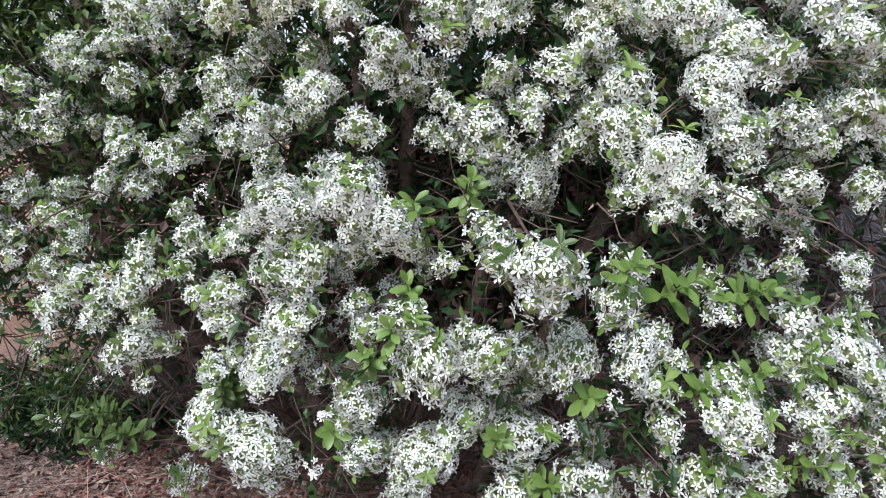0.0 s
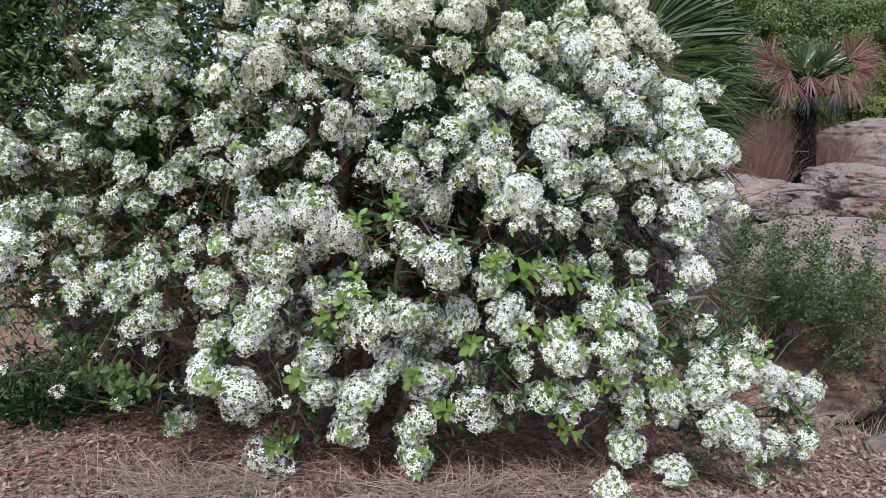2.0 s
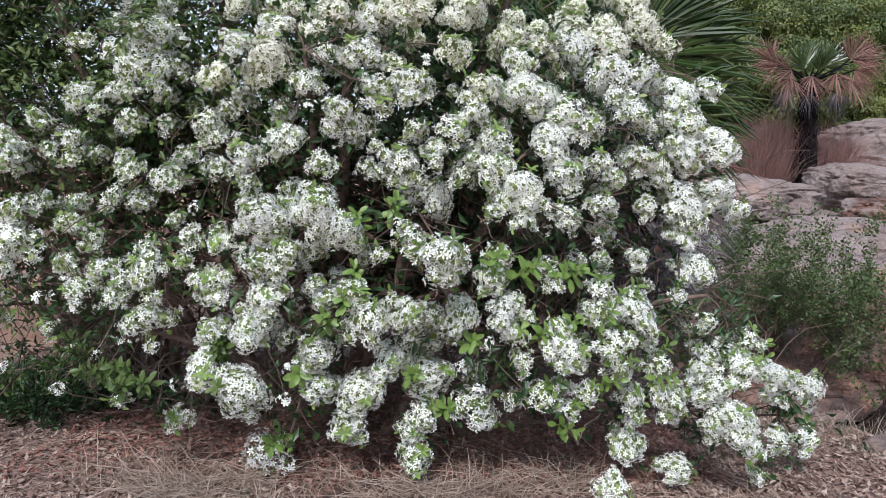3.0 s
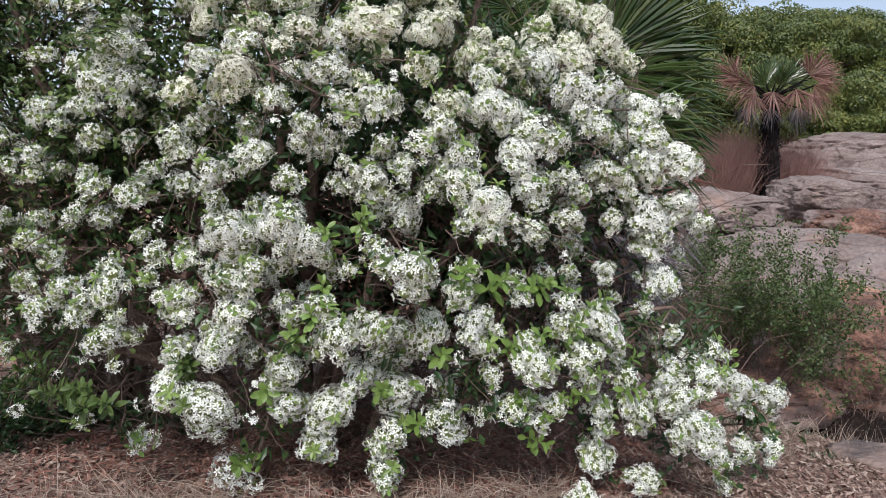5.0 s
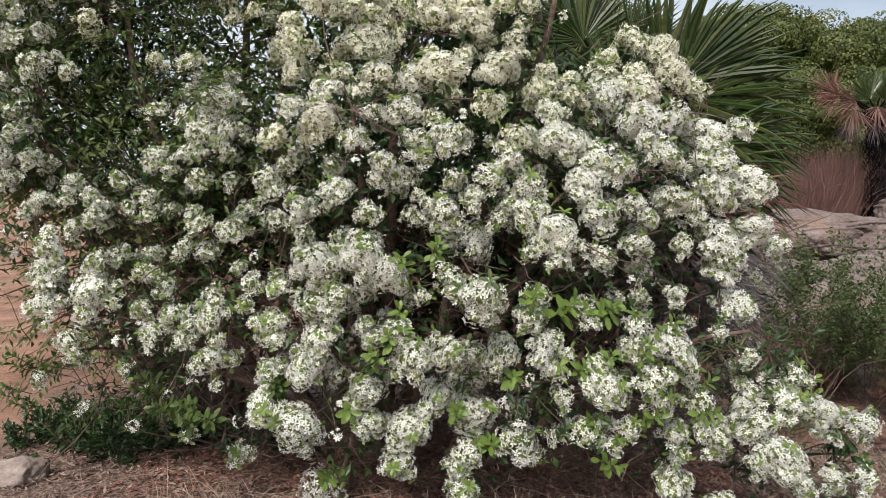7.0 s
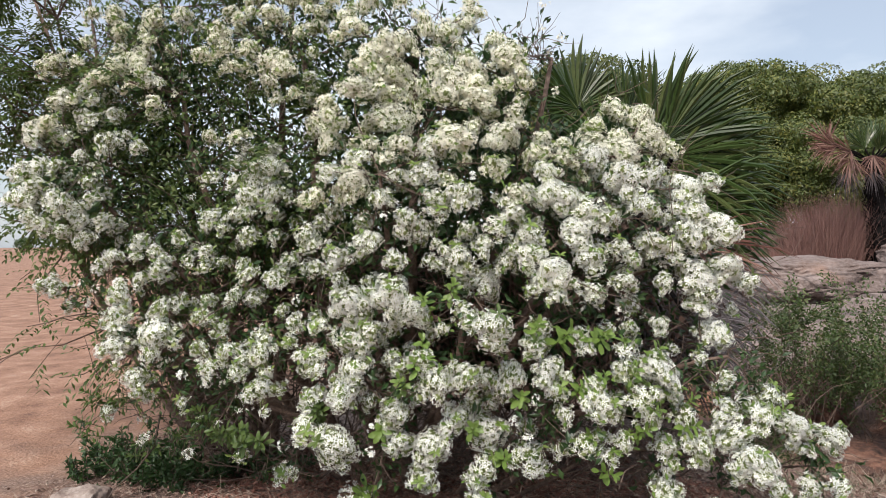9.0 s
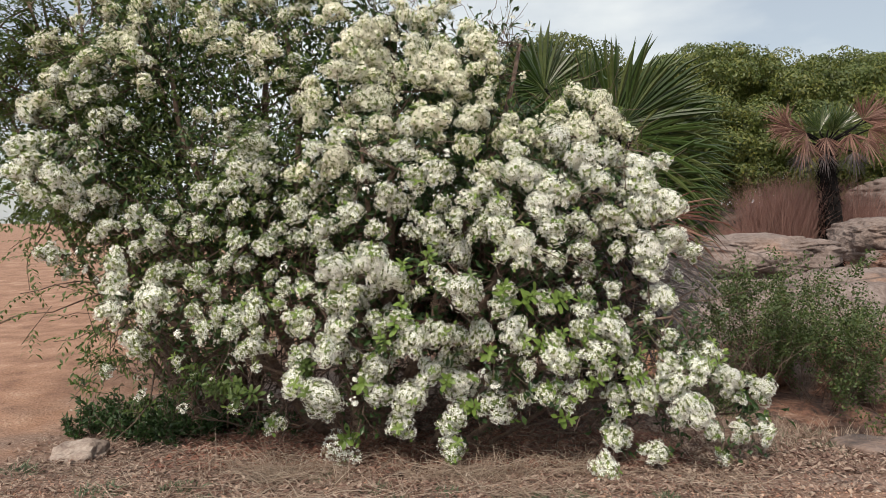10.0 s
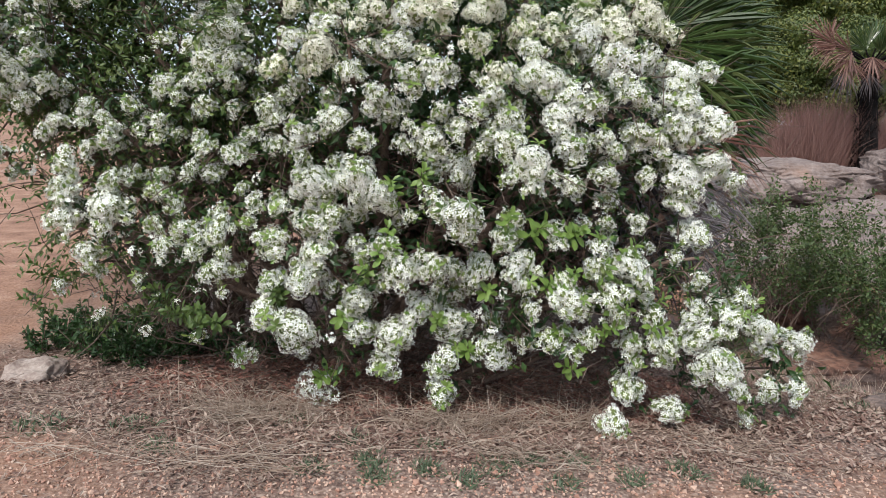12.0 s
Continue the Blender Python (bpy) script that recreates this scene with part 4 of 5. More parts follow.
truss(-1.29, 2.35, 1.83, 0.084, 0.80)
truss(-1.14, 2.17, 1.70, 0.108, 0.88)
truss(-0.98, 2.15, 1.74, 0.093, 0.86)
truss(-1.13, 2.10, 1.61, 0.073, 0.75)
truss(-0.98, 2.08, 1.63, 0.067, 0.90)
truss(-1.37, 2.16, 1.60, 0.100, 0.75)
truss(-1.28, 2.13, 1.53, 0.074, 0.75)
truss(-0.77, 2.39, 2.19, 0.101, 0.93)
truss(-0.66, 2.25, 2.06, 0.085, 0.88)
truss(-0.47, 2.04, 2.32, 0.111, 0.74)
truss(-1.05, 2.41, 2.59, 0.102, 0.83)
truss(-1.06, 2.33, 2.44, 0.070, 0.90)
truss(-0.80, 2.30, 2.46, 0.058, 0.78)
truss(-0.26, 2.16, 2.17, 0.137, 1.05)
truss(-0.35, 2.10, 2.15, 0.066, 0.90)
truss(-0.19, 1.90, 1.96, 0.099, 0.88)
truss(-0.24, 2.50, 2.44, 0.133, 1.00)
truss(-0.32, 2.39, 2.58, 0.136, 1.50)
truss(-0.43, 2.27, 2.57, 0.095, 1.12)
truss(0.08, 2.20, 2.36, 0.142, 1.00)
truss(0.10, 1.84, 2.00, 0.118, 0.68)
truss(0.20, 2.23, 2.45, 0.107, 1.00)
truss(-0.59, 1.89, 1.83, 0.083, 0.79)
truss(-0.44, 1.85, 1.76, 0.103, 0.80)
truss(-0.28, 1.78, 1.67, 0.079, 0.67)
truss(-0.41, 1.86, 1.90, 0.062, 0.90)
truss(-0.36, 1.91, 1.97, 0.066, 0.82)
truss(-0.07, 1.79, 1.80, 0.085, 1.12)
truss(0.14, 1.71, 1.68, 0.087, 1.20)
truss(-0.14, 1.70, 1.55, 0.100, 0.80)
truss(-0.35, 1.75, 1.45, 0.090, 0.63)
truss(-0.54, 1.82, 1.36, 0.069, 0.91)
truss(-1.54, 2.12, 1.48, 0.075, 1.10)
truss(-1.78, 2.12, 1.47, 0.061, 0.89)
truss(-0.76, 2.03, 1.47, 0.092, 1.12)
truss(-1.36, 2.05, 1.31, 0.086, 0.67)
truss(-1.10, 2.03, 1.27, 0.074, 0.72)
truss(-0.92, 1.98, 1.25, 0.098, 0.50)
truss(-1.47, 2.07, 1.34, 0.063, 0.80)
truss(0.12, 1.77, 1.35, 0.086, 0.89)
truss(-1.88, 2.07, 1.15, 0.120, 0.70)
truss(-2.36, 2.15, 1.20, 0.103, 0.50)
truss(-1.77, 2.09, 1.24, 0.080, 0.80)
truss(-1.89, 2.02, 1.02, 0.106, 0.88)
truss(-1.88, 2.00, 0.86, 0.113, 1.13)
truss(-1.63, 2.00, 0.92, 0.146, 0.84)
truss(-1.62, 2.00, 1.08, 0.078, 0.80)
truss(-1.36, 1.96, 1.03, 0.074, 0.72)
truss(-1.20, 1.87, 0.97, 0.080, 0.71)
truss(-1.34, 1.91, 0.86, 0.077, 0.80)
truss(-1.14, 1.79, 0.86, 0.086, 0.73)
truss(-1.23, 1.78, 0.77, 0.090, 0.45)
truss(-1.06, 1.74, 0.76, 0.069, 0.75)
truss(-0.93, 1.76, 0.87, 0.108, 0.74)
truss(-0.78, 1.77, 0.91, 0.059, 0.80)
truss(-0.62, 1.74, 1.00, 0.061, 0.73)
truss(-1.76, 2.01, 0.66, 0.111, 0.80)
truss(-1.71, 2.02, 0.57, 0.063, 0.64)
truss(-1.51, 2.05, 0.52, 0.065, 0.52)
truss(-1.94, 2.02, 0.47, 0.048, 0.80)
truss(-1.75, 2.06, 0.31, 0.043, 0.85)
truss(-1.48, 2.06, 0.22, 0.055, 0.87)
truss(-1.02, 1.67, 0.34, 0.052, 0.78)
truss(-0.94, 1.76, 0.66, 0.107, 0.71)
truss(-0.44, 1.66, 1.12, 0.103, 0.86)
truss(-0.21, 1.65, 1.16, 0.119, 0.87)
truss(-0.11, 1.65, 1.08, 0.110, 0.75)
truss(-0.34, 1.65, 0.99, 0.078, 0.67)
truss(-0.43, 1.67, 0.93, 0.100, 0.60)
truss(-0.66, 1.74, 0.84, 0.093, 0.78)
truss(-0.41, 1.67, 0.80, 0.088, 0.83)
truss(-0.49, 1.68, 0.66, 0.118, 0.68)
truss(-0.66, 1.70, 0.63, 0.065, 0.82)
truss(-0.67, 1.66, 0.47, 0.094, 1.07)
truss(-0.52, 1.62, 0.41, 0.129, 0.90)
truss(0.18, 1.48, 1.04, 0.055, 0.68)
truss(0.29, 1.40, 1.04, 0.092, 1.00)
truss(0.02, 1.54, 0.75, 0.098, 1.17)
truss(-0.05, 1.55, 0.85, 0.071, 0.77)
truss(0.17, 1.56, 0.77, 0.084, 1.25)
truss(-0.21, 1.63, 0.58, 0.090, 1.00)
truss(-0.19, 1.66, 0.43, 0.086, 0.89)
truss(0.10, 1.65, 0.55, 0.081, 1.00)
truss(-0.02, 1.67, 0.40, 0.111, 1.00)
truss(-0.08, 1.70, 0.22, 0.081, 0.67)
truss(0.26, 1.73, 0.47, 0.112, 1.12)
truss(0.25, 1.71, 0.28, 0.072, 0.83)
truss(0.20, 1.71, 0.21, 0.082, 0.79)
truss(0.22, 1.71, 0.09, 0.066, 0.82)
truss(-0.46, 1.75, 0.08, 0.102, 0.79)
truss(-0.35, 1.75, 0.03, 0.054, 1.00)
truss(-0.84, 1.80, 0.20, 0.080, 0.56)
truss(0.47, 1.72, 0.34, 0.099, 1.14)
truss(0.39, 1.58, 0.77, 0.089, 1.11)
truss(0.55, 1.59, 0.77, 0.083, 1.45)
truss(0.49, 1.58, 0.92, 0.065, 0.91)
truss(0.61, 1.60, 0.69, 0.054, 0.89)
truss(0.81, 1.54, 0.65, 0.090, 0.93)
truss(0.79, 1.56, 0.74, 0.062, 0.82)
truss(0.75, 1.61, 0.91, 0.060, 0.90)
truss(0.94, 1.63, 0.89, 0.060, 0.90)
truss(1.13, 1.70, 0.78, 0.109, 1.27)
truss(1.19, 1.70, 0.66, 0.065, 0.82)
truss(1.02, 1.60, 0.68, 0.071, 0.80)
truss(1.06, 1.63, 0.56, 0.071, 0.80)
truss(0.93, 1.62, 0.44, 0.070, 0.83)
truss(0.74, 1.61, 0.43, 0.075, 0.71)
truss(0.86, 1.61, 0.37, 0.057, 0.80)
truss(1.42, 2.00, 1.08, 0.092, 0.59)
truss(1.16, 1.81, 0.99, 0.063, 0.90)
truss(1.51, 2.00, 0.92, 0.112, 0.65)
truss(1.32, 1.66, 0.41, 0.113, 1.00)
truss(1.45, 1.61, 0.48, 0.103, 0.86)
truss(1.15, 1.70, 0.40, 0.073, 0.80)
truss(1.20, 1.74, 0.29, 0.059, 0.80)
truss(1.55, 1.55, 0.37, 0.126, 0.80)
truss(1.46, 1.57, 0.31, 0.071, 0.80)
truss(1.75, 1.94, 0.60, 0.089, 1.00)
truss(1.61, 1.79, 0.58, 0.078, 0.88)
truss(1.86, 1.85, 0.45, 0.126, 0.88)
truss(1.62, 1.69, 0.54, 0.089, 0.83)
truss(2.11, 1.95, 0.37, 0.104, 1.14)
truss(1.92, 1.91, 0.33, 0.085, 0.79)
truss(1.66, 1.60, 0.23, 0.078, 0.67)
truss(1.92, 1.85, 0.14, 0.087, 0.73)
truss(2.11, 1.93, 0.11, 0.081, 0.88)
truss(1.78, 1.74, 0.02, 0.057, 0.75)
truss(1.18, 1.76, 0.15, 0.088, 0.89)
truss(1.39, 1.69, 0.06, 0.104, 0.80)
truss(1.09, 1.60, 0.01, 0.092, 0.83)
truss(0.40, 2.27, 2.52, 0.114, 1.13)
truss(0.49, 2.21, 2.40, 0.095, 1.08)
truss(0.24, 2.16, 2.26, 0.112, 0.88)
truss(0.45, 2.18, 2.16, 0.075, 1.39)
truss(0.37, 2.00, 2.02, 0.110, 0.86)
truss(0.60, 2.09, 2.01, 0.073, 0.50)
truss(0.55, 1.99, 1.93, 0.070, 0.75)
truss(1.03, 2.30, 2.21, 0.081, 0.64)
truss(1.19, 2.27, 2.16, 0.104, 0.69)
truss(1.23, 2.21, 2.03, 0.097, 0.83)
truss(1.32, 2.20, 1.95, 0.071, 1.00)
truss(0.90, 2.24, 2.02, 0.080, 0.80)
truss(0.86, 2.06, 1.89, 0.110, 0.88)
truss(1.05, 2.16, 1.93, 0.120, 1.00)
truss(1.02, 1.93, 1.76, 0.100, 1.00)
truss(1.22, 2.13, 1.81, 0.096, 1.20)
truss(0.60, 1.91, 1.80, 0.084, 0.40)
truss(0.63, 1.83, 1.68, 0.104, 1.13)
truss(0.78, 1.83, 1.60, 0.088, 0.93)
truss(1.11, 1.86, 1.61, 0.093, 0.78)
truss(1.39, 2.12, 1.72, 0.108, 0.77)
truss(1.53, 2.12, 1.76, 0.078, 0.80)
truss(1.40, 2.00, 1.59, 0.092, 0.80)
truss(1.53, 1.99, 1.48, 0.117, 0.67)
truss(1.39, 1.99, 1.45, 0.088, 0.86)
truss(1.58, 2.02, 1.28, 0.104, 0.69)
truss(1.72, 2.12, 1.19, 0.067, 0.90)
truss(0.74, 1.78, 1.49, 0.117, 0.89)
truss(0.49, 1.70, 1.46, 0.075, 0.88)
truss(0.33, 1.75, 1.51, 0.067, 1.10)
truss(0.51, 1.66, 1.36, 0.085, 0.80)
truss(0.60, 1.64, 1.28, 0.113, 0.89)
truss(0.61, 1.64, 1.17, 0.069, 0.83)
truss(0.80, 1.75, 1.35, 0.087, 0.80)
truss(1.42, 2.01, 1.22, 0.128, 1.06)
truss(1.13, 1.85, 1.42, 0.077, 0.88)
truss(1.21, 1.90, 1.21, 0.067, 1.00)
truss(0.26, 1.86, 1.22, 0.106, 1.21)
truss(0.02, 1.72, 1.59, 0.060, 0.90)
truss(-0.02, 1.84, 1.95, 0.089, 0.83)
truss(0.31, 1.79, 1.83, 0.080, 0.79)
truss(0.43, 1.78, 1.68, 0.081, 0.92)
truss(0.25, 1.77, 1.43, 0.062, 0.90)
truss(0.89, 1.82, 1.55, 0.078, 1.00)
truss(0.96, 1.82, 1.40, 0.069, 0.91)
truss(0.98, 1.79, 1.22, 0.072, 0.83)
truss(0.81, 1.69, 1.17, 0.061, 0.90)
truss(1.24, 1.92, 1.38, 0.077, 0.92)
truss(0.40, 1.76, 1.59, 0.067, 0.91)
truss(0.71, 2.02, 1.90, 0.075, 0.83)
truss(-2.32, 2.57, 2.98, 0.090, 0.60)
truss(-2.20, 2.60, 2.99, 0.092, 0.71)
truss(-2.15, 2.59, 2.89, 0.083, 0.72)
truss(-1.93, 2.60, 2.95, 0.126, 0.86)
truss(-1.72, 2.58, 2.96, 0.087, 0.64)
truss(-1.43, 2.49, 2.80, 0.112, 0.71)
truss(-1.24, 2.48, 2.70, 0.093, 0.79)
truss(-1.13, 2.69, 2.95, 0.138, 1.00)
truss(-1.38, 2.58, 2.96, 0.082, 0.72)
truss(-1.00, 2.38, 2.56, 0.100, 1.20)
truss(-0.83, 2.64, 2.87, 0.087, 0.64)
truss(-0.36, 2.34, 2.64, 0.104, 0.93)
truss(-0.23, 2.41, 2.68, 0.118, 0.86)
truss(-0.44, 2.40, 2.98, 0.100, 2.33)
truss(-0.79, 2.66, 3.10, 0.131, 1.27)
truss(-1.02, 2.70, 3.10, 0.123, 0.80)
truss(-1.25, 2.66, 3.09, 0.100, 0.73)
truss(0.18, 2.70, 2.94, 0.090, 2.40)
truss(-0.11, 2.49, 2.83, 0.096, 1.17)
truss(0.03, 2.59, 2.79, 0.102, 0.80)
truss(0.34, 2.59, 2.73, 0.083, 1.00)
truss(0.44, 2.35, 2.58, 0.079, 1.00)
truss(0.45, 2.23, 2.48, 0.076, 0.83)
truss(0.20, 2.18, 2.35, 0.113, 0.83)
truss(-0.02, 2.42, 2.58, 0.098, 0.80)
truss(-0.54, 2.34, 2.77, 0.089, 0.79)
truss(-2.51, 2.49, 2.40, 0.105, 0.83)
truss(-2.26, 2.48, 2.52, 0.108, 0.40)
truss(-2.08, 2.52, 2.66, 0.081, 0.50)
truss(-1.95, 2.55, 2.70, 0.088, 0.43)
truss(-1.89, 2.41, 2.48, 0.075, 0.64)
truss(-2.24, 2.43, 2.25, 0.097, 0.73)
truss(-2.66, 2.45, 2.14, 0.121, 0.62)
truss(-2.63, 2.31, 1.90, 0.124, 0.56)
truss(-2.61, 2.23, 1.74, 0.122, 0.56)
truss(-2.41, 2.28, 1.93, 0.083, 0.77)
rosette(-0.16, 1.58, 0.73, 0.069)
rosette(-0.28, 1.66, 0.47, 0.081)
rosette(-0.05, 1.58, 0.92, 0.063)
rosette(0.64, 1.61, 0.96, 0.094)
rosette(0.80, 1.62, 0.94, 0.079)
rosette(0.95, 1.59, 0.78, 0.078)
rosette(0.70, 1.57, 0.70, 0.056)
rosette(1.50, 2.07, 0.70, 0.100)
rosette(1.57, 2.01, 0.66, 0.070)
rosette(1.26, 1.73, 0.60, 0.065)
rosette(-1.09, 1.61, 0.46, 0.129)
rosette(-1.34, 2.00, 0.42, 0.105)
rosette(-1.80, 2.15, 0.24, 0.128)
rosette(-1.00, 1.65, 0.48, 0.098)
rosette(-1.55, 2.15, 0.28, 0.092)
rosette(-0.39, 1.75, 0.13, 0.084)
rosette(0.22, 1.71, 0.04, 0.066)
rosette(0.78, 1.61, 0.47, 0.064)
rosette(1.75, 1.81, 0.54, 0.060)
rosette(-0.21, 1.66, 1.21, 0.064)
rosette(-0.05, 1.66, 1.11, 0.080)
rosette(-2.03, 2.01, 0.57, 0.125)
rosette(-1.86, 2.02, 0.53, 0.107)
rosette(-2.07, 2.02, 0.41, 0.108)
rosette(0.09, 1.72, 1.18, 0.071)
rosette(1.53, 1.72, 0.57, 0.065)
rosette(1.10, 1.71, 0.86, 0.071)
rosette(-1.22, 1.95, 0.36, 0.098)


# light green shoots among the middle clusters
for p, r in [(p, r) for p, r in placed if 0.3 < p.x < 1.35 and 0.35 < p.z < 1.02][::2]:
    a = rng_s.uniform(0, 6.28)
    rosette(p.x + math.cos(a) * (r + 0.03), p.y - 0.02, p.z + math.sin(a) * (r + 0.02), 0.07)
for p, r in [(p, r) for p, r in placed if -0.8 < p.x < 0.3 and 0.1 < p.z < 0.8][::4]:
    a = rng_s.uniform(0, 6.28)
    rosette(p.x + math.cos(a) * (r + 0.03), p.y - 0.01, p.z + math.sin(a) * (r + 0.02), 0.07)


# limbs: from the foot of the shrub outwards
rng_l = random.Random(95)
nodes = []
for foot, knee, end, r in (
    ((-0.45, 2.75, -0.25), (-0.75, 2.60, 0.9), (-0.95, 2.70, 2.7), 0.055),
    ((-0.55, 2.80, -0.25), (-1.10, 2.65, 0.8), (-1.75, 2.65, 2.4), 0.050),
    ((-0.30, 2.75, -0.25), (-0.20, 2.45, 1.0), (-0.15, 2.60, 2.8), 0.050),
    ((-0.20, 2.70, -0.25), (0.20, 2.35, 1.0), (0.70, 2.60, 2.6), 0.045),
    ((0.10, 2.60, -0.25), (0.45, 2.10, 0.95), (1.05, 2.15, 1.9), 0.040),
    ((0.10, 2.60, -0.25), (0.60, 2.00, 1.02), (1.30, 2.20, 1.3), 0.032),
    ((0.20, 2.55, -0.25), (0.75, 2.10, 0.45), (1.55, 1.95, 0.8), 0.030),
    ((0.30, 2.50, -0.25), (0.85, 2.05, 0.25), (2.00, 2.00, 0.2), 0.016),
    ((-0.10, 2.55, -0.25), (0.10, 2.15, 0.7), (0.22, 2.05, 1.3), 0.030),
    ((0.00, 2.50, -0.25), (0.25, 1.95, 0.4), (0.60, 1.75, 0.5), 0.026),
    ((-0.15, 2.55, -0.25), (-0.25, 2.00, 0.5), (-0.40, 1.75, 0.7), 0.026),
    ((-0.60, 2.80, -0.25), (-1.20, 2.40, 0.5), (-2.10, 2.30, 1.0), 0.036),
    ((-0.70, 2.85, -0.25), (-1.50, 2.60, 0.9), (-2.40, 2.50, 1.9), 0.040),
    ((-0.25, 2.60, -0.25), (-0.35, 2.15, 1.1), (-0.30, 1.85, 1.8), 0.032),
    ((-0.55, 2.70, -0.25), (-0.80, 2.30, 0.35), (-1.30, 2.10, 0.6), 0.026),
):
    line = bend(foot, knee, rng_l, 0.06, 6) + bend(knee, end, rng_l, 0.06, 7)[1:]
    wood = Build(M_BARK)
    wood.tube(line, r, r * 0.3, 8)
    part("limb", wood, shrub, "crooked brown limb", True)
    nodes += line[4:]

# twigs: from the limbs to the clusters; leaves and lesser sprays of flowers along them
PX = np.array([p[:] for p, r in placed])
PR = np.array([r for p, r in placed])


def covers(q, margin=0.02):
    """Whether q would hang before the open face of a flower head."""
    d = PX - np.array(q[:])
    return bool(np.any((np.hypot(d[:, 0], d[:, 2]) < PR + margin) & (d[:, 1] > -0.02)))


twigs, inner, sprays = Build(M_TWIG), Build(M_LEAF, M_GAP_FILL), Build(M_PETAL, M_CREAM, M_EYE)
joints = []
for p, r in placed:
    foot = min(nodes, key=lambda q: (q - p).length + rng_l.uniform(0, 0.25))
    line = bend(foot, p, rng_l, 0.09, 7, 0.04)
    span = (foot - p).length
    twigs.tube(line, 0.0035 + 0.004 * span, 0.0025, 4)
    joints += [(q, p) for q in line[2:6]]
for q, p in joints:
    out = (p - HEART).normalized()
    for k in range(2):
        side = any_way(rng_l)
        end = q + (side + out * 0.4) * rng_l.uniform(0.06, 0.22)
        if covers(end):
            continue
        twigs.tube([q, q.lerp(end, 0.5) + any_way(rng_l) * 0.015, end], 0.0025, 0.0015, 3)
        for j in range(3):
            w = any_way(rng_l, 0.3) + out * 0.4
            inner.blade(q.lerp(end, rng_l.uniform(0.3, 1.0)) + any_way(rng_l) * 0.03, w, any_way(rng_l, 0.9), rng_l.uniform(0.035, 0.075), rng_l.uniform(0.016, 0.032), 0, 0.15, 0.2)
        if rng_l.random() < 0.16 and end.y > 1.3 and end.x < 1.3 and end.z > 0.3:
            c = end + out * rng_l.uniform(-0.08, 0.04)
            mat = 1 if end.z > 1.8 else 0
            for j in range(rng_l.randint(7, 11)):
                d = any_way(rng_l, 0.4)
                sprays.flower(c + d * rng_l.uniform(0.012, 0.036), d + out * 0.5, FLOWER * rng_l.uniform(0.75, 1.0), rng_l, mat, 2)
# the dense inside of the shrub: leaves coloured dark as shade, half-hidden flowers behind the outer clusters
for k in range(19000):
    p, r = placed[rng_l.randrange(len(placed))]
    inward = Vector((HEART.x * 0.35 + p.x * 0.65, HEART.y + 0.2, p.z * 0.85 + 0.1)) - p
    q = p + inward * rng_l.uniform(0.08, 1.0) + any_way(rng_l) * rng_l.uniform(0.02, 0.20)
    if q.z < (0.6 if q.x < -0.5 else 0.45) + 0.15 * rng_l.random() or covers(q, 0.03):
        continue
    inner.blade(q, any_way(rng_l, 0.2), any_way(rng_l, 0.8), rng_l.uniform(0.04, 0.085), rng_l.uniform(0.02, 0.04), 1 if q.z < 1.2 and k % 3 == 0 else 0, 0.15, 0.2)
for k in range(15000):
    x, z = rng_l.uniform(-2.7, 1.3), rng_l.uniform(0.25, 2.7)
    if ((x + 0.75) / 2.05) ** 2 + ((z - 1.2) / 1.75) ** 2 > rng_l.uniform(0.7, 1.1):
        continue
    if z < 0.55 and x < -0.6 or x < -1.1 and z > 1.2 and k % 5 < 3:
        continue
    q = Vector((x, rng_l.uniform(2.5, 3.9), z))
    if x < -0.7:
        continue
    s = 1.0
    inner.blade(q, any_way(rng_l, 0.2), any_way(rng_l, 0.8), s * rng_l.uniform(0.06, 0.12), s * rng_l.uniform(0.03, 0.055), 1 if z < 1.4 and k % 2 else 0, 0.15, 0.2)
for k in range(2600):
    p, r = placed[rng_l.randrange(len(placed))]
    q = p + Vector((0, rng_l.uniform(0.1, 0.7), 0)) + any_way(rng_l) * 0.2
    if q.z < 0.15 or covers(q, 0.0):
        continue
    end = q + any_way(rng_l, 0.2) * rng_l.uniform(0.12, 0.4)
    if covers(end, 0.0):
        continue
    twigs.tube(bend(q, end, rng_l, 0.15, 3), 0.003, 0.0012, 3)
# the tangle at the back, round the foot of the palm: wood, and dark leaves added as shade
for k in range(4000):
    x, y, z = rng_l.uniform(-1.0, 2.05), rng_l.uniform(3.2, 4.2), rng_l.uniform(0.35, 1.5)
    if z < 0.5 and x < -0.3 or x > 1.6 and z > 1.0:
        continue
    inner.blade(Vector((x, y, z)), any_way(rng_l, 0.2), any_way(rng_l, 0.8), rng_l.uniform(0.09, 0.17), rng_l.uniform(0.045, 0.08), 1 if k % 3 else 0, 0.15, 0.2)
for k in range(1200):
    q = Vector((rng_l.uniform(-1.8, 1.6), rng_l.uniform(2.3, 3.6), rng_l.uniform(-0.1, 1.3)))
    twigs.tube(bend(q, q + any_way(rng_l, 0.5) * rng_l.uniform(0.3, 0.8), rng_l, 0.12, 4), 0.006, 0.002, 4)
# leaves on the thinner flank, their lit look put into a brighter green
flank = Build(M_FINE)
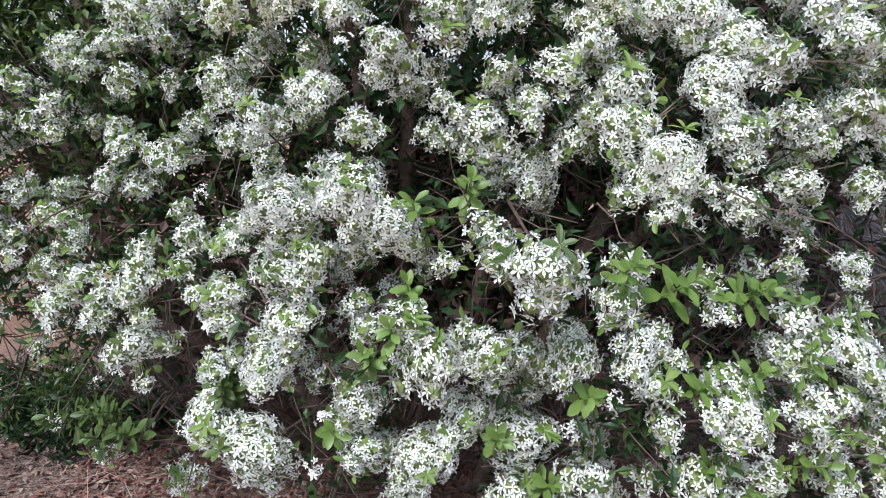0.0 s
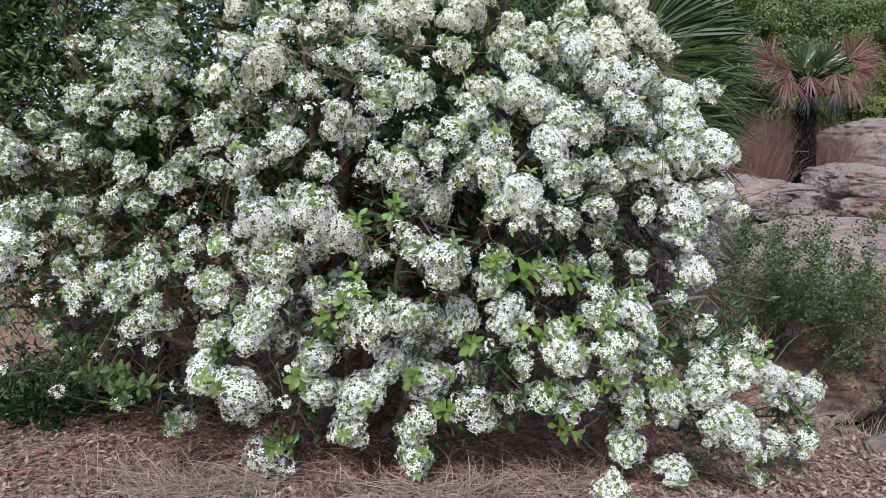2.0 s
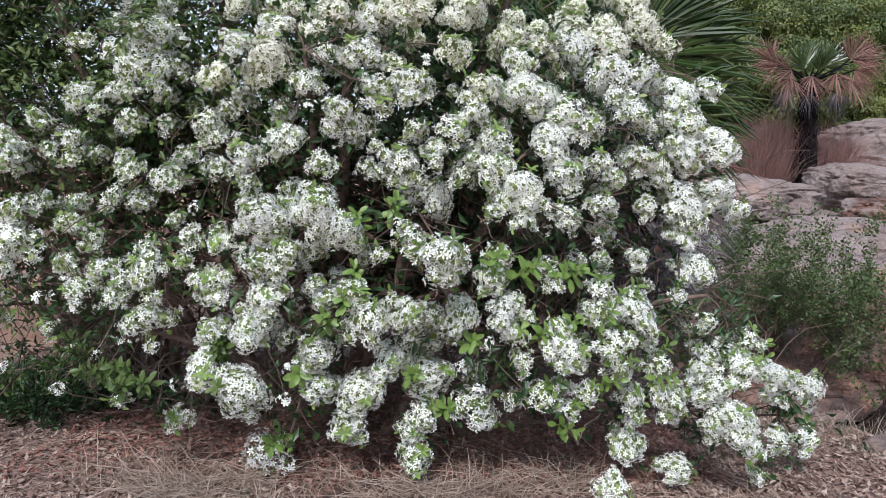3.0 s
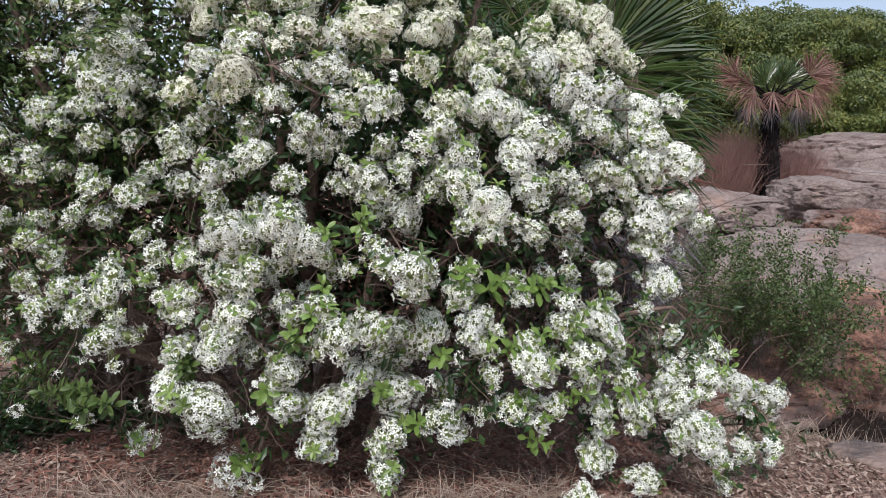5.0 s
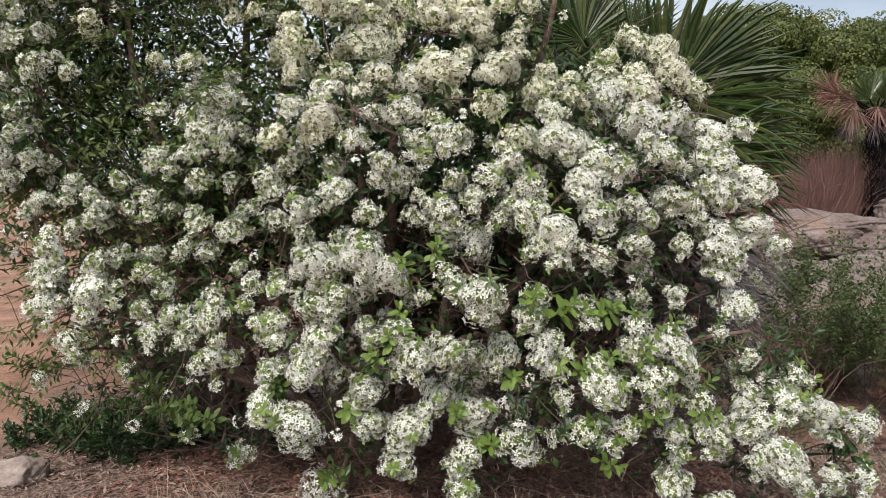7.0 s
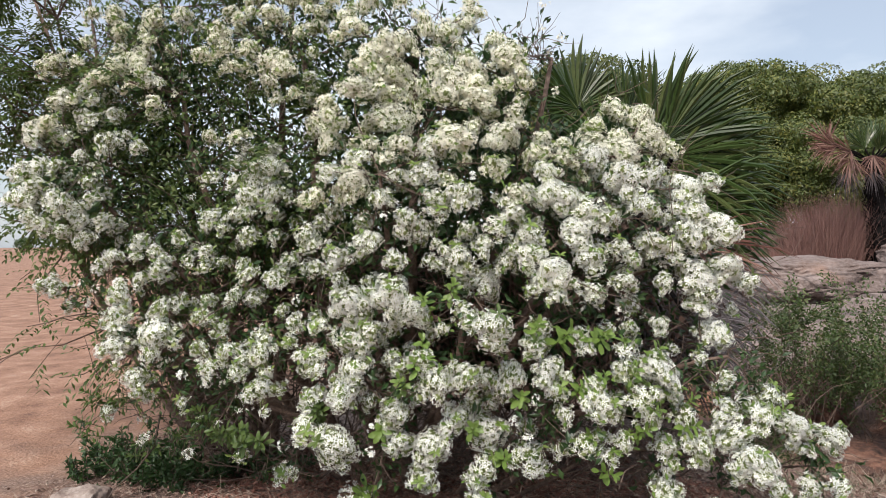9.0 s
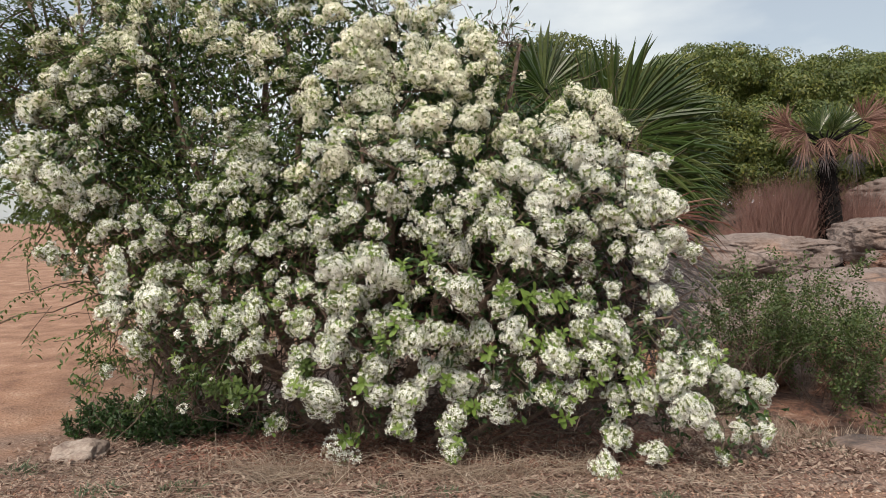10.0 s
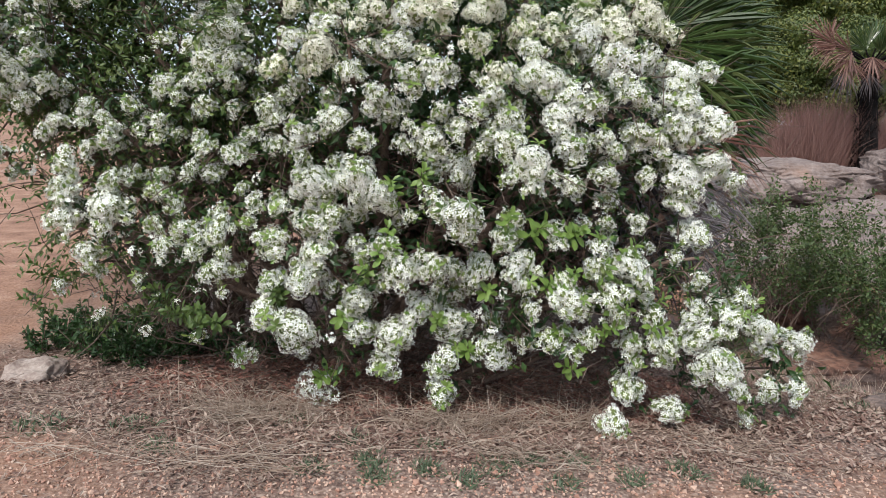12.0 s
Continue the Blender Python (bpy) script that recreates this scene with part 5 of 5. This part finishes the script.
for k in range(7500):
    p, r = placed[rng_l.randrange(len(placed))]
    if p.x > -0.5 or p.z < 0.75 or p.z < 1.6 and k % 2:
        continue
    q = p + any_way(rng_l) * rng_l.uniform(0.1, 0.38) + Vector((0, 0.05, 0))
    if covers(q, 0.03):
        continue
    flank.leaf(q, any_way(rng_l, 0.1), Vector((-0.2, -0.7, 0.7)) + any_way(rng_l) * 0.8, rng_l.uniform(0.028, 0.05), rng_l.uniform(0.014, 0.024), 0, 0.2, 0.15)
for k in range(15000):
    x, z = rng_l.uniform(-2.9, -0.4), rng_l.uniform(0.6, 3.2)
    if ((x + 1.3) / 1.6) ** 2 + ((z - 1.9) / 1.35) ** 2 > rng_l.uniform(0.6, 1.1) or noise.noise((x * 2.1, z * 2.1, 60)) < rng_l.uniform(-0.45, 0.15) or z < 1.6 and k % 2:
        continue
    q = Vector((x, rng_l.uniform(2.05, 2.55) + 0.3 * max(0.0, z - 1.4) + 0.12 * abs(x + 1.0), z))
    if covers(q, 0.02):
        continue
    flank.blade(q, any_way(rng_l, -0.1), Vector((-0.2, -0.6, 0.8)) + any_way(rng_l) * 0.8, rng_l.uniform(0.03, 0.06), rng_l.uniform(0.013, 0.024), 0, 0.2, 0.15)
# lesser heads that fill the spaces beside and behind the larger ones
heads = {c: [truss_mesh(400 + 10 * c + n, (0.048, 0.058, 0.066)[n % 3], 0.85, M_CREAM if c else M_PETAL, 0.58)[1] for n in range(6)] for c in (False, True)}
back = {c: Build(M_CREAM if c else M_PETAL, M_BUD, M_EYE, M_FRESH) for c in (False, True)}
deep = []
for k in range(6000):
    p, r = placed[rng_l.randrange(len(placed))]
    side = any_way(rng_l)
    out = (p - HEART).normalized()
    q = p + (side - out * side.dot(out)).normalized() * (r + rng_l.uniform(0.02, 0.11)) - out * rng_l.uniform(0.04, 0.22)
    if q.z < 0.30 or q.x > 1.7 or q.x < -1.3 and q.z < 0.7 or len(deep) > 400 or covers(q, -0.01) or (q.z < 1.3 and k % 2) or (q.x < -0.75 and q.z < 0.8):
        continue
    if q.z < 0.45 and k % 3 or any((q - o).length < 0.075 for o in deep):
        continue
    deep.append(q)
    creamy = q.z + rng_l.uniform(-0.3, 0.3) > (1.85 if q.x > -0.8 else 2.35)
    back[creamy].join(heads[creamy][rng_l.randrange(6)], Matrix.Translation(q) @ toward(q - HEART, rng_l, 0.9) @ Matrix.Scale(rng_l.uniform(0.8, 1.1), 4))
part("inner_bloom", back[False], shrub, "half-hidden white flower heads", kind="stuff")
part("inner_bloom", back[True], shrub, "half-hidden cream flower heads", kind="stuff")
part("foliage", flank, shrub, "green leaves between the flower heads, brighter in colour to look lit", kind="stuff")
part("brushwood", twigs, shrub, "tangle of thin grey-brown twigs", kind="stuff")
part("foliage", inner, shrub, "small inner leaves with the shrub's inner shade put into their colour", kind="stuff")
part("flower_sprays", sprays, shrub, "loose sprays of star flowers between the clusters", kind="stuff")

# ---- litter, straw, pebbles and weeds on the ground ----
rng_g = random.Random(120)
litter, hollow = Build(M_LITTER), Build(M_SHADE_LITTER)
for k in range(52000):
    x = rng_g.gauss(-0.2, 1.5)
    y = rng_g.uniform(1.15, 3.8) if rng_g.random() < 0.72 else rng_g.uniform(0.55, 1.4)
    if k % 7 == 0:
        x, y = rng_g.uniform(1.1, 2.9), rng_g.uniform(1.65, 2.8)
    if x < -2.45 + 0.6 * noise.noise((y * 1.3, 3.0, 1.0)) - 0.4 * rng_g.random() or y < 0.55 + 0.35 * rng_g.random() or 0.73 * (x - 2.6) + 0.68 * (y - 2.95) > 0.03:
        continue
    if noise.noise((x * 1.6, y * 1.6, 20)) + (0.8 if y > 1.6 else 0.42 if y > 1.3 else -0.02 if y > 1.0 else -0.2) - 0.2 * max(0.0, -x - 1.9) < rng_g.uniform(-0.5, 0.35):
        continue
    a = rng_g.uniform(0, 6.28)
    w = Vector((math.cos(a), math.sin(a), rng_g.uniform(-0.15, 0.45)))
    ln = rng_g.uniform(0.018, 0.055) * (1.0 if y > 1.3 else 0.75)
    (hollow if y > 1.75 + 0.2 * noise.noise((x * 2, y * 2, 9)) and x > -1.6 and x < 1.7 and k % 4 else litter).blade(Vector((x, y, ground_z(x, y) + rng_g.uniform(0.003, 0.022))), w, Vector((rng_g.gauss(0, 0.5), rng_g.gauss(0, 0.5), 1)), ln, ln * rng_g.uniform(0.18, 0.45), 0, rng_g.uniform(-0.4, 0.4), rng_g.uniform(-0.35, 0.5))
tagged(new("leaf_litter", litter.mesh("leaf_litter")), "dry curled brown leaves strewn under the shrub", "leaf litter", kind="stuff")

tagged(new("leaf_litter", hollow.mesh("leaf_litter")), "dead leaves under the shrub, the warm tone of its shade put into their red-brown", "leaf litter", kind="stuff")

straw = Build(M_STRAW)
for k in range(4200):
    x, y = rng_g.gauss(-0.2, 0.95), rng_g.gauss(1.42, 0.24)
    if x > 2.4 or y < 0.9 or noise.noise((x * 2.0, y * 2.6, 40)) < rng_g.uniform(0.0, 0.35):
        continue
    a = rng_g.uniform(0, 6.28)
    ln = rng_g.uniform(0.10, 0.48)
    p = Vector((x, y, ground_z(x, y) + rng_g.uniform(0.004, 0.03)))
    d = Vector((math.cos(a), math.sin(a) * 0.6, rng_g.uniform(-0.02, 0.2)))
    straw.tube([p, p + d * ln * 0.35 + Vector((0, 0, 0.018)) + any_way(rng_g) * 0.02, p + d * ln * 0.7 + Vector((0, 0, 0.022)) + any_way(rng_g) * 0.03, p + d * ln + any_way(rng_g) * 0.04], 0.0018, 0.0010, 3)
tagged(new("straw", straw.mesh("straw")), "flattened dry straw in front of the shrub", "straw", kind="stuff")

pebbles = Build(M_PEBBLE)
OCTA = [(1, 0, 0), (0, 1, 0), (-1, 0, 0), (0, -1, 0), (0, 0, 1), (0, 0, -1)]
OCTA_F = [(0, 1, 4), (1, 2, 4), (2, 3, 4), (3, 0, 4), (1, 0, 5), (2, 1, 5), (3, 2, 5), (0, 3, 5)]
for k in range(14000):
    x, y = rng_g.uniform(-2.6, 2.8), rng_g.uniform(0.45, 1.7)
    if rng_g.random() < (y - 0.9) / 0.9 or min(x + 2.6, 2.8 - x, (y - 0.45) * 1.5) < 0.6 * rng_g.random():
        continue
    s = rng_g.uniform(0.003, 0.009) * (2.2 if rng_g.random() < 0.04 else 1.0)
    c = Vector((x, y, ground_z(x, y) + s * 0.3))
    turn = Matrix.Rotation(rng_g.uniform(0, 6.28), 3, any_way(rng_g))
    pebbles.add([c + turn @ (Vector(v) * s * rng_g.uniform(0.7, 1.3)) for v in OCTA], OCTA_F)
tagged(new("gravel", pebbles.mesh("gravel")), "reddish and pale gravel in front of the shrub", "gravel", kind="stuff")

for x, y, rad, hi, n in ((-0.75, 1.55, 0.16, 0.38, 110), (-0.45, 1.50, 0.12, 0.30, 80), (0.35, 1.55, 0.10, 0.26, 90), (0.55, 1.62, 0.13, 0.32, 110), (0.10, 1.58, 0.12, 0.24, 70), (-1.15, 1.70, 0.12, 0.30, 60), (0.95, 1.72, 0.12, 0.26, 70), (-0.15, 1.60, 0.14, 0.22, 70), (2.35, 2.30, 0.25, 0.20, 160), (2.55, 2.65, 0.22, 0.22, 150), (2.25, 3.05, 0.25, 0.25, 160), (2.60, 2.85, 0.2, 0.25, 160), (2.85, 2.55, 0.25, 0.22, 170), (3.10, 2.35, 0.2, 0.2, 150), (2.05, 2.35, 0.2, 0.16, 110), (2.75, 2.25, 0.2, 0.14, 110)):
    tall_grass(x, y, ground_z(x, y), rad, hi, n, int(300 + 40 * x), M_STRAW, "tuft of bleached dry grass by the shrub's foot", "dry_grass_tuft", 0.65, 0.0032)
for x, y, r in ((-0.17, 1.33, 0.07), (0.20, 1.29, 0.06), (0.46, 1.12, 0.08), (0.62, 1.2, 0.06), (0.85, 1.25, 0.07), (-0.05, 1.12, 0.06), (0.18, 1.08, 0.05), (0.75, 1.05, 0.07), (-1.2, 1.35, 0.10), (-1.0, 1.15, 0.08), (-1.6, 1.3, 0.12), (0.35, 1.0, 0.06), (-0.5, 1.55, 0.10), (-2.3, 1.7, 0.12), (1.05, 1.12, 0.06), (1.3, 1.2, 0.07), (1.55, 1.1, 0.05), (0.0, 1.0, 0.06), (-0.3, 1.05, 0.05), (2.2, 2.12, 0.14), (2.42, 2.35, 0.14), (2.3, 2.55, 0.12), (2.6, 2.5, 0.16), (2.5, 2.85, 0.15), (2.8, 2.65, 0.16), (2.2, 2.8, 0.14), (3.05, 2.3, 0.12), (2.65, 2.2, 0.12)):
    tall_grass(x, y, ground_z(x, y), r, 0.085, 220, int(500 + 60 * x), M_WEED, "low grey-green weed on the bare soil", "weed_tuft", 0.9, 0.008)


def undergrowth(x, y, rx, ry, height, count, seed, label):
    """Low leafy growth: short stems with dark leaves."""
    rng = random.Random(seed)
    root = thing("low_bush", label, "shrub", (x, y, ground_z(x, y)))
    wood, leaf = Build(M_TWIG), Build(M_LEAF)
    for k in range(count):
        a, r = rng.uniform(0, 6.28), math.sqrt(rng.random())
        foot = Vector((rx * r * math.cos(a), ry * r * math.sin(a), -0.03))
        top = foot + Vector((rng.gauss(0, 0.12), rng.gauss(0, 0.12), height * rng.uniform(0.5, 1.0) * (1.1 - 0.5 * r)))
        wood.tube(bend(foot, top, rng, 0.1, 3), 0.004, 0.002, 3)
        for j in range(22):
            q = rng.uniform(0.15, 1.0)
            leaf.blade(foot.lerp(top, q), any_way(rng, 0.4), any_way(rng, 0.9), rng.uniform(0.035, 0.07), rng.uniform(0.014, 0.026), 0, 0.2, 0.15)
    part("brushwood", wood, root, "thin brown stems")
    part("foliage", leaf, root, "dark green leaves")


undergrowth(-1.95, 2.70, 0.40, 0.28, 0.34, 75, 141, "low dark green growth at the shrub's sandy side")
undergrowth(-1.40, 2.85, 0.50, 0.28, 0.20, 40, 142, "low dark green growth under the shrub")
undergrowth(-2.30, 2.80, 0.32, 0.28, 0.42, 70, 143, "low dark green growth at the shrub's sandy side")
